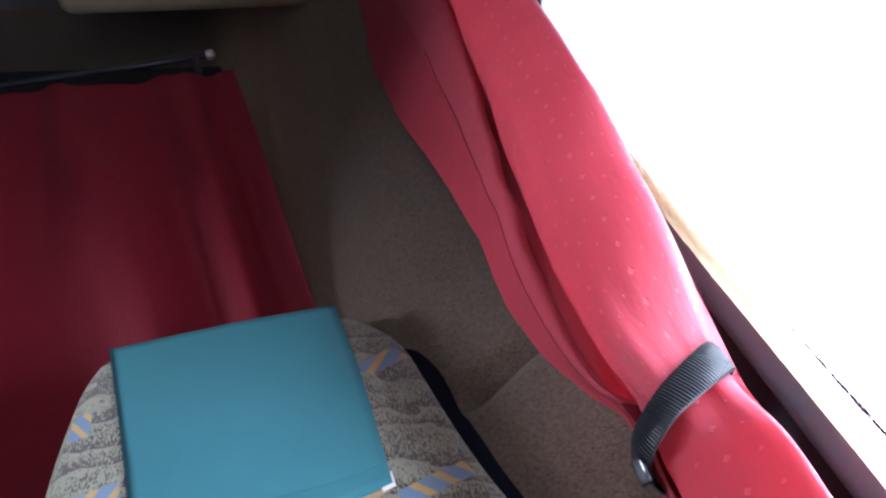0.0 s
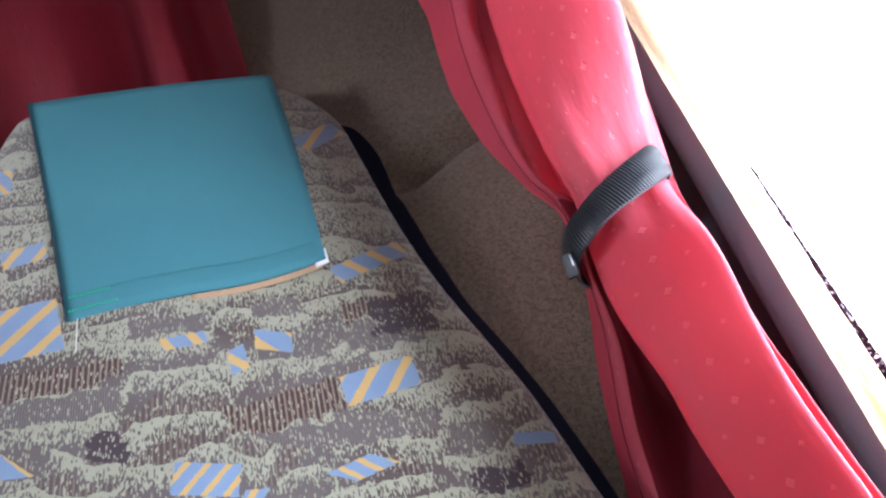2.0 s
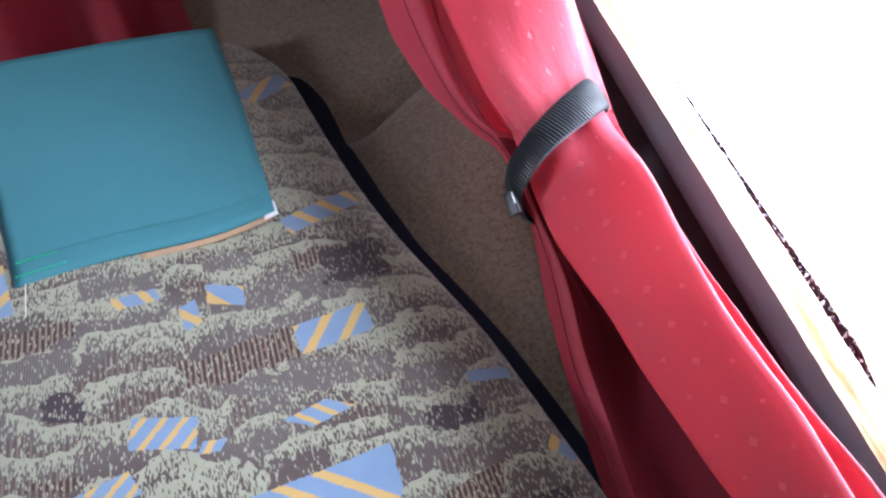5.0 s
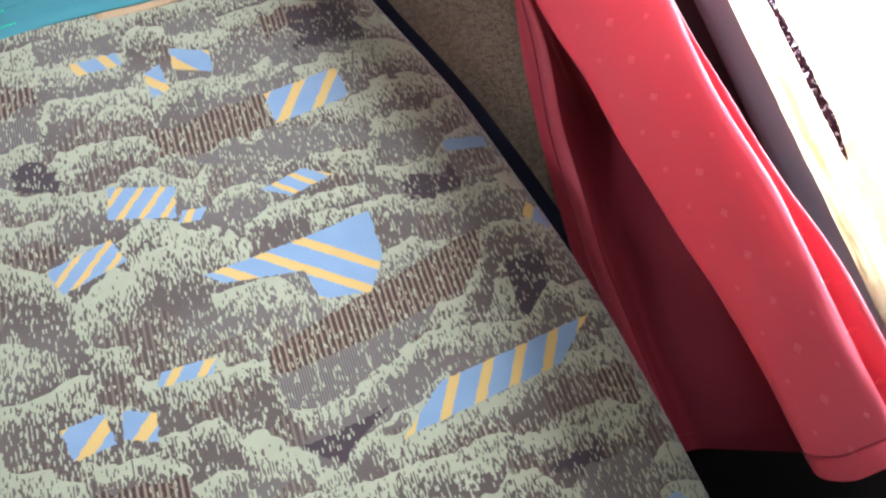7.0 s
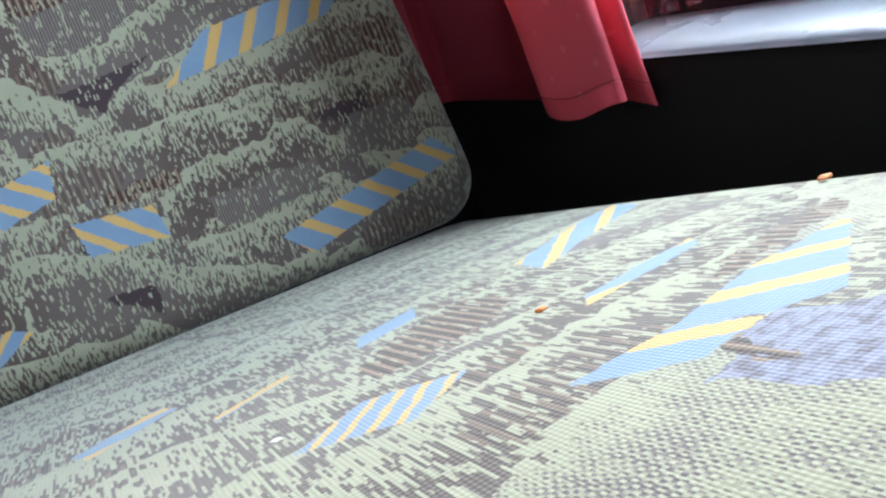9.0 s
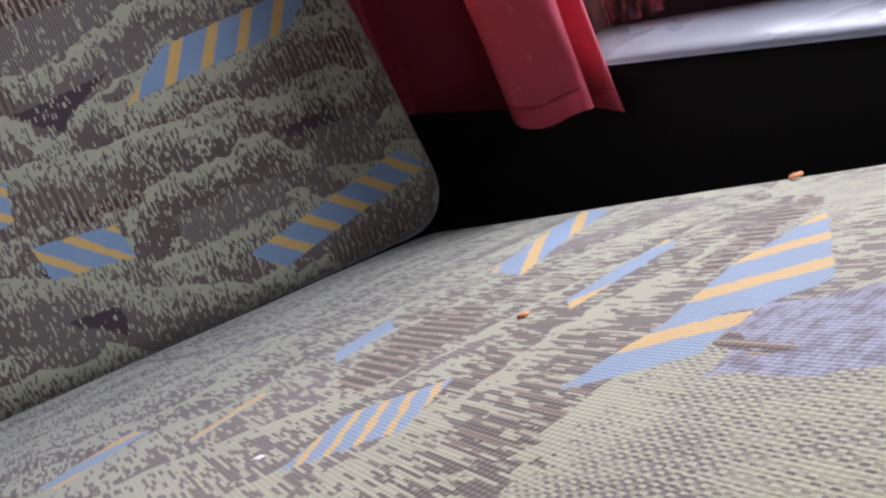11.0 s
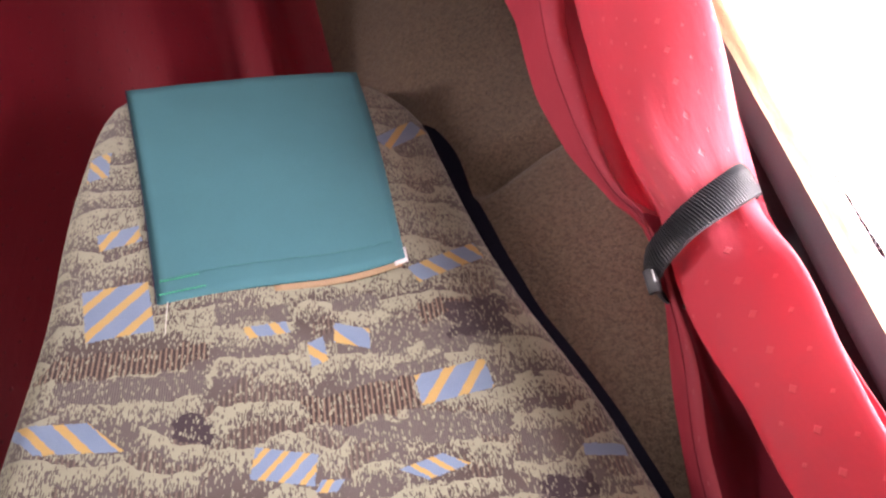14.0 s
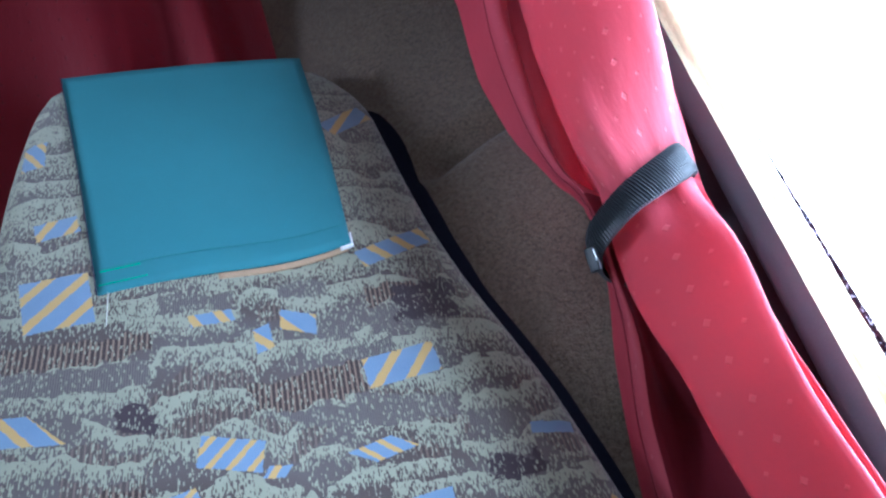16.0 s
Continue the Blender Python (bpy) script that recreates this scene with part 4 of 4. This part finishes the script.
def cover_sheet(u0, u1, v0, v1, nu, nv, lift=0.0, thick=0.0016):
    rows = [[cover_point(u0 + (u1 - u0) * i / nu, v0 + (v1 - v0) * j / nv, lift) for i in range(nu + 1)] for j in range(nv + 1)]
    if v0 <= 0:
        # over the top and down the back of the head
        over = []
        for k in range(8, 0, -1):
            a = math.pi / 2 * k / 8
            over.append([p + Vector((0, 0.030 * math.sin(a) + 0.004, 0.004 * math.sin(a))) for p in rows[0]])
        rows = [[p + Vector((0, 0.045, -0.06)) for p in over[0]]] + over + rows
    bm = sheet(rows)
    bmesh.ops.recalc_face_normals(bm, faces=bm.faces)
    bmesh.ops.solidify(bm, geom=bm.faces[:], thickness=thick)
    return bm


cover = thing("headrest_cover", (-0.05, 0.60, 1.05), "plain teal cotton headrest cover draped over the backrest", "headrest cover")
under(part("front_panel", cover_sheet(0, 1, 0, 1, 24, 26), M_TEAL), cover)
under(part("lining", cover_sheet(0.45, 0.985, 0.97, 1.020, 14, 2, -0.004), M_LINING, None, "pale brown lining edge"), cover)
under(part("label_corner", cover_sheet(0.955, 1.012, 0.955, 1.015, 3, 3, -0.0025), M_PAPER, None, "white corner of a folded tag"), cover)
under(part("edging", tube([cover_point(0.0, v / 20, 0.0006) + Vector((-0.0006, 0, 0)) for v in range(21)], 0.0005, 6), M_NAVY, None, "dark navy edging"), cover)


def stitches(u0, u1, v, count, r=0.0006):
    bm = bmesh.new()
    for k in range(count):
        a = u0 + (u1 - u0) * k / count
        p, q = cover_point(a, v, 0.0017), cover_point(a + (u1 - u0) / count * 0.65, v, 0.0017)
        t = tube([p, (p + q) / 2 + Vector((0, -0.0003, 0)), q], r, 5)
        me = bpy.data.meshes.new("t")
        t.to_mesh(me)
        t.free()
        bm.from_mesh(me)
        bpy.data.meshes.remove(me)
    return bm


under(part("corner_stitching", stitches(0.01, 0.19, 0.972, 14), M_GREEN, None, "bright green corner stitching"), cover)
under(part("corner_stitching", stitches(0.02, 0.17, 0.925, 12), M_GREEN, None, "bright green corner stitching"), cover)
under(part("hem_stitching", stitches(0.02, 0.99, 0.918, 90, 0.0003), M_SEAM_TEAL, None, "faint green hem stitching"), cover)
loose = [Vector((-0.117, back_y(0.913) - 0.004, 0.915)), Vector((-0.1168, back_y(0.9) - 0.004, 0.90)), Vector((-0.1163, back_y(0.885) - 0.0042, 0.884))]
tagged(part("thread", tube(loose, 0.00035, 5), M_WHITE), "loose white thread lying on the backrest", "thread")


# ---- side curtain, gathered by a strap ----
FOLDS = [
    # left selvedge
    [(2.30, 0.160, 0.600), (1.80, 0.167, 0.580), (1.50, 0.175, 0.560), (1.30, 0.188, 0.540), (1.15, 0.186, 0.520), (1.05, 0.181, 0.510), (0.985, 0.184, 0.500), (0.915, 0.196, 0.481), (0.870, 0.208, 0.470), (0.845, 0.221, 0.500), (0.800, 0.228, 0.543), (0.740, 0.236, 0.583), (0.690, 0.240, 0.602), (0.60, 0.243, 0.605), (0.50, 0.245, 0.608)],
    # crest of the first roll; below the strap, the inner edge of the flap
    [(2.30, 0.226, 0.362), (1.80, 0.232, 0.392), (1.50, 0.236, 0.424), (1.30, 0.226, 0.467), (1.15, 0.212, 0.478), (1.00, 0.199, 0.472), (0.92, 0.197, 0.468), (0.870, 0.206, 0.460), (0.840, 0.220, 0.488), (0.820, 0.226, 0.498), (0.780, 0.232, 0.520), (0.750, 0.237, 0.545), (0.700, 0.243, 0.566), (0.60, 0.247, 0.572), (0.50, 0.250, 0.578)],
    # deep fold
    [(2.30, 0.280, 0.470), (1.50, 0.270, 0.525), (1.30, 0.257, 0.552), (1.15, 0.246, 0.556), (1.00, 0.236, 0.540), (0.92, 0.223, 0.495), (0.870, 0.222, 0.464), (0.840, 0.244, 0.512), (0.800, 0.266, 0.555), (0.740, 0.274, 0.562), (0.690, 0.268, 0.564), (0.60, 0.2635, 0.564), (0.50, 0.2625, 0.564)],
    # cloth turning back behind the main roll
    [(2.30, 0.262, 0.380), (1.54, 0.262, 0.418), (1.32, 0.256, 0.468), (1.216, 0.248, 0.484), (1.073, 0.232, 0.474), (0.983, 0.222, 0.466), (0.916, 0.214, 0.458), (0.870, 0.216, 0.456), (0.840, 0.240, 0.480), (0.787, 0.266, 0.474), (0.700, 0.277, 0.468), (0.640, 0.271, 0.460), (0.56, 0.2640, 0.448), (0.50, 0.2625, 0.444)],
    # left edge of the main roll
    [(2.30, 0.235, 0.350), (1.80, 0.238, 0.380), (1.54, 0.240, 0.405), (1.45, 0.240, 0.422), (1.32, 0.235, 0.452), (1.216, 0.228, 0.468), (1.073, 0.212, 0.460), (0.983, 0.206, 0.455), (0.916, 0.203, 0.450), (0.870, 0.211, 0.450), (0.840, 0.219, 0.472), (0.787, 0.220, 0.473), (0.741, 0.225, 0.466), (0.697, 0.230, 0.465), (0.640, 0.234, 0.456), (0.600, 0.235, 0.443), (0.531, 0.235, 0.431), (0.50, 0.236, 0.428)],
    # middle of the main roll
    [(2.30, 0.205, 0.310), (1.50, 0.212, 0.355), (1.20, 0.212, 0.392), (1.00, 0.212, 0.412), (0.92, 0.219, 0.426), (0.870, 0.233, 0.436), (0.800, 0.2315, 0.436), (0.700, 0.2365, 0.431), (0.600, 0.2395, 0.4145), (0.50, 0.2405, 0.404)],
    # right edge of the main roll
    [(2.30, 0.235, 0.230), (1.60, 0.254, 0.298), (1.297, 0.260, 0.328), (1.194, 0.260, 0.340), (1.107, 0.260, 0.354), (1.042, 0.260, 0.371), (0.987, 0.260, 0.382), (0.942, 0.260, 0.401), (0.914, 0.261, 0.417), (0.890, 0.264, 0.429), (0.860, 0.262, 0.427), (0.800, 0.250, 0.401), (0.700, 0.250, 0.401), (0.627, 0.250, 0.389), (0.570, 0.250, 0.388), (0.50, 0.250, 0.383)],
    # behind it
    [(2.30, 0.255, 0.270), (1.20, 0.280, 0.372), (0.92, 0.278, 0.430), (0.870, 0.272, 0.440), (0.800, 0.262, 0.425), (0.700, 0.264, 0.422), (0.50, 0.262, 0.405)],
    # second layer
    [(2.30, 0.260, 0.300), (1.20, 0.290, 0.390), (0.92, 0.283, 0.437), (0.870, 0.276, 0.438), (0.820, 0.264, 0.420), (0.737, 0.2635, 0.4135), (0.687, 0.263, 0.406), (0.650, 0.2625, 0.400), (0.600, 0.262, 0.389), (0.50, 0.2625, 0.3765)],
    # tail towards the pillar
    [(2.30, 0.275, 0.40), (1.20, 0.302, 0.452), (1.05, 0.300, 0.458), (0.92, 0.282, 0.466), (0.870, 0.272, 0.464), (0.800, 0.282, 0.462), (0.70, 0.295, 0.459), (0.50, 0.309, 0.458)],
]
HEM = [0.536, 0.530, 0.526, 0.509, 0.508, 0.504, 0.506, 0.508, 0.500, 0.505]


def curtain_rows(first, last, low=0.0, high=1.0, rows=110, per=7, lift=0.0):
    """The cloth between two folds, from the share low of its drop to the share high."""
    cols = []
    for fold, hem in zip(FOLDS, HEM):
        drop = (2.29 - hem)
        share = np.linspace(low, high, rows)
        # closer steps near the strap and below
        z = 2.29 - drop * (1 - (1 - share) ** 1.55)
        xy = spline(z, fold)
        cols.append(np.column_stack([xy, z]))
    cols = np.array(cols)
    n = len(FOLDS)
    keys = np.arange(n, dtype=float)
    at = np.linspace(first, last, int((last - first) * per) + 1)
    out, uvs = [], []
    spread = lambda z: np.array([spline([z], fold)[0] for fold in FOLDS])
    above, below = (np.concatenate([[0], np.cumsum(np.linalg.norm(np.diff(spread(z), axis=0), axis=1))]) for z in (1.15, 0.70))
    for r in range(rows):
        table = [(k, *cols[int(k), r]) for k in keys]
        line = spline(at, table)
        row, uvr = [], []
        for a, (x, y, z) in zip(at, line):
            u = float(np.interp(a, keys, above if z > 0.868 else below))
            w = 0.0036 * noise.noise(Vector((u * 15, z * 9, 3.1))) + 0.0012 * noise.noise(Vector((u * 40, z * 14, 9.1)))
            w += 0.0011 * noise.noise(Vector((u * 75, z * 4.5, 1.1))) + 0.0024 * noise.noise(Vector((u * 28 + z * 9, z * 22, 4.4)))
            # puckers along the crest of the first roll
            w -= 0.0045 * math.sin(z * 52 + 0.8) * math.exp(-(((z - 1.17) / 0.16) ** 2)) * math.exp(-(((a - 1.0) / 0.4) ** 2))
            tuck = math.exp(-((z - 0.868) / 0.05) ** 2)
            w += tuck * 0.0018 * math.sin(u * 210)
            # the bottom edge is crumpled
            sag = max(0.0, 1 - (z - 0.50) / 0.06)
            w += sag * 0.0022 * noise.noise(Vector((u * 48, z * 30, 6.6)))
            row.append(Vector((x + w - lift, y + w * 0.5 - lift, z + sag * 0.0028 * noise.noise(Vector((u * 36, 0, 8.2))))))
            uvr.append((u, z))
        out.append(row)
        uvs.append(uvr)
    return out, uvs


curtain = thing("side_curtain", (0.24, 0.45, 0.50), "red dotted satin window curtain gathered by a black strap", "curtain")
# gathered cloth above the strap; below it the flap, the main panel, and between them the dull reverse side, its colour
# darkened for the fold's shade
for first, last, low, high, count in ((0, 9, 0.0, 0.645, 76), (0, 1, 0.645, 1.0, 44), (3.88, 9, 0.645, 1.0, 44)):
    rows, uvs = curtain_rows(first, last, low, high, count)
    under(part("panel", sheet(rows, uvs), M_CURTAIN), curtain)
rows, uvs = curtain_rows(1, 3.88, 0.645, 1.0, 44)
under(part("reverse_side", sheet(rows, uvs), M_REVERSE_SHADED, None, "dull reverse side of the cloth, darkened for the shade in the fold"), curtain)
# sewn hems: a doubled strip along the bottom, and along the selvedge
rows, uvs = curtain_rows(4, 6, 0.965, 1.0, 8, 7, 0.0022)
under(part("bottom_hem", sheet(rows, uvs), M_HEM, None, "doubled bottom hem"), curtain)
rows, uvs = curtain_rows(6.6, 8.4, 0.965, 1.0, 8, 9, 0.0020)
under(part("bottom_hem", sheet(rows, uvs), M_HEM, None, "doubled bottom hem"), curtain)
for first, last, per in ((4.05, 5.95, 9), (6.7, 8.3, 12), (0.1, 1.9, 9)):
    rows, uvs = curtain_rows(first, last, 0.962, 1.0, 6, per, 0.0026)
    under(part("hem_seam", tube(rows[0], 0.0003, 6), M_SEAM, None, "dark stitched seam of the hem"), curtain)
rows, uvs = curtain_rows(0.48, 0.56, 0.3, 1.0, 110, 30, 0.0012)
under(part("hem_seam", tube([row[1] for row in rows], 0.0004, 6), M_SEAM, None, "dark stitched seam of the hem"), curtain)
rows, uvs = curtain_rows(0, 0.5, 0.0, 1.0, 110, 12, 0.0010)
under(part("side_hem", sheet(rows, uvs), M_HEM, None, "doubled side hem"), curtain)

# strap: ribbed webbing round the gathered cloth
STRAP = [(0.0, 0.326, 0.52, 0.9), (0.5, 0.278, 0.452, 0.89), (1.0, 0.2674, 0.4284, 0.8841), (1.5, 0.2537, 0.4253, 0.8755), (2.0, 0.236, 0.4289, 0.8663), (2.5, 0.2187, 0.437, 0.8577), (3.0, 0.2086, 0.4492, 0.8521), (3.4, 0.2045, 0.4644, 0.8496), (3.8, 0.2101, 0.4857, 0.8501), (4.4, 0.234, 0.506, 0.85), (5.0, 0.27, 0.52, 0.86), (5.6, 0.325, 0.505, 0.88)]
tie = thing("curtain_strap", (0.24, 0.45, 0.87), "black ribbed webbing strap holding the curtain", "strap")
ts = np.linspace(0.0, 5.6, 840)
line = spline(ts, STRAP)
mid = Vector((0.245, 0.468, 0.87))
rows = []
for k, (x, y, z) in enumerate(line):
    p = Vector((x, y, z))
    q = Vector(line[min(k + 1, 839)]) - Vector(line[max(k - 1, 0)])
    q.normalize()
    outward = p - mid
    outward.z = 0
    outward = (outward - q * outward.dot(q)).normalized()
    wide = q.cross(outward).normalized()
    rib = 0.0024 * (1 if (k // 4) % 2 else 0)
    flop = 0.0025 * math.sin(k * 0.013)
    section = [(-0.0125, 0.0), (-0.0118, 0.0012 + rib * 0.5), (-0.006, 0.0016 + rib), (0.006, 0.0016 + rib), (0.0118, 0.0012 + rib * 0.5), (0.0125, 0.0), (0.0, -0.0004)]
    rows.append([p + wide * a + outward * (b + flop * a / 0.0125 * 0.3) for a, b in section])
under(part("webbing", sheet(rows, closed=True), M_WEB, smooth=False), tie)
# the clip at its end
clip = pose(0.1985, 0.469, 0.836, 12, -14, 28)
bm = box(-0.0020, -0.0042, -0.0085, 0.0020, 0.0042, 0.0085, 0.0012, 3)
bmesh.ops.transform(bm, matrix=clip, verts=bm.verts)
buckle = under(part("buckle", bm, M_BUCKLE, None, "black plastic clip"), tie)
bm = box(-0.0030, -0.0046, -0.002, -0.0022, -0.0036, 0.006, 0.0003)
bmesh.ops.transform(bm, matrix=clip, verts=bm.verts)
pin = part("pin", bm, M_STEEL, None, "shiny metal pin")
under(pin, tie)

# clear film wrapped round the pillar, crumpled at its foot
wrapping = thing("plastic_film", (0.318, 0.42, 0.538), "creased clear plastic film wrapped round the window pillar", "plastic film")


def film_sheet(z0, z1, steps, crumple):
    rows = []
    for i in range(steps + 1):
        row = []
        for j in range(23):
            k = j / 22
            ragged = 0.007 * noise.noise(Vector((k * 6, 0, 3.3)))
            z = z0 + (z1 - z0) * i / steps
            z += ragged * max(0.0, 1 - abs(z - 0.566) / 0.02)
            wide = 0.050 * max(0.28, 1 - max(0.0, z - 0.60) / 0.30)
            c = noise.noise(Vector((k * 4, z * 20, 2.2))) + 0.6 * noise.noise(Vector((k * 9, z * 60, 7.7)))
            row.append((0.3185 - 0.004 * math.sin(math.pi * k) - crumple * abs(c), 0.4430 - (wide + 0.006) * k + 0.0004 * c, z + 0.1 * crumple * c))
        rows.append(row)
    return sheet(rows)


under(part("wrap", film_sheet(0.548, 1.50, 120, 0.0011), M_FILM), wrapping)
under(part("crumpled_foot", film_sheet(0.5385, 0.566, 14, 0.0075), M_CLEAR_FILM, None, "crumpled clear film at the foot", smooth=False), wrapping)


# ---- rear curtain and its rod ----
rear = thing("rear_curtain", (-0.4, 0.72, 0.6), "red dotted satin curtain over the rear window, shade put into its colour", "curtain")


def rear_y(x, z):
    fwd = 0.20 * max(0.0, z - 1.30) + 0.10 * max(0.0, x + 0.4) * max(0.0, z - 1.3)
    return 0.748 - fwd


rows, uvs = [], []
for i in range(70):
    z = 0.62 + (1.842 - 0.62) * i / 69
    edge = 0.042 - 0.155 * max(0.0, z - 1.28)
    row, uvr = [], []
    for j in range(220):
        s = j / 219
        x = edge - 1.0 * s
        g = s * 44 - 4.0 * z + 1.3 * math.sin(s * 9) + 0.6 * math.sin(z * 3.2 + s * 20)
        a = (0.017 - 0.011 * max(0.0, (z - 1.62) / 0.2)) * math.sin(g) + 0.0025 * math.sin(2.3 * g + z * 3) + 0.004 * noise.noise(Vector((s * 12, z * 5, 0)))
        row.append((x + 0.004 * math.sin(g * 1.1 + 1), rear_y(x, z) - 0.012 + a, z))
        uvr.append((s * 1.4, z))
    rows.append(row)
    uvs.append(uvr)
under(part("panel", sheet(rows, uvs), M_REAR_SHADED), rear)
rod = thing("curtain_rod", (-0.4, 0.62, 1.86), "thin dark curtain rod under the overhead panel", "curtain rod")
ends = (Vector((-1.0, 0.690, 1.862)), Vector((-0.083, 0.588, 1.862)))
under(part("rod", tube([ends[0].lerp(ends[1], k / 6) for k in range(7)], 0.006, 10), M_BUCKLE), rod)
bm = bmesh.new()
bmesh.ops.create_uvsphere(bm, u_segments=12, v_segments=8, radius=0.009, matrix=Matrix.Translation(ends[1]))
under(part("end_cap", bm, M_STEEL, None, "small bright metal end cap"), rod)
under(part("bracket", box(-0.112, 0.586, 1.855, -0.100, 0.66, 1.869, 0.002), M_BUCKLE), rod)


# ---- crumbs and lint on the cushion ----
def crumb(name, x, y, r, m, label, category, seed, sink=0.0):
    bm = bmesh.new()
    bmesh.ops.create_icosphere(bm, subdivisions=2, radius=r)
    for v in bm.verts:
        v.co *= 1 + 0.45 * noise.noise(v.co * (1.5 / r) + Vector((seed, 0, 0)))
        v.co.x *= 1.5
        v.co.z *= 0.4
    z = 0.4945 - sink - 0.06 * y + r * 0.2
    bmesh.ops.translate(bm, verts=bm.verts, vec=(x, y, z))
    return tagged(part(name, bm, m), label, category)


crumb("crumb", 0.0895, 0.2395, 0.0012, M_CRUMB, "small orange food crumb on the seat cushion", "crumb", 1)
crumb("crumb", 0.199, 0.240, 0.0019, M_CRUMB, "orange food crumb on the edge of the cushion", "crumb", 4, 0.0028)
crumb("lint", 0.0165, 0.2395, 0.0012, M_LINT, "pale lint fleck on the seat cushion", "lint", 8)
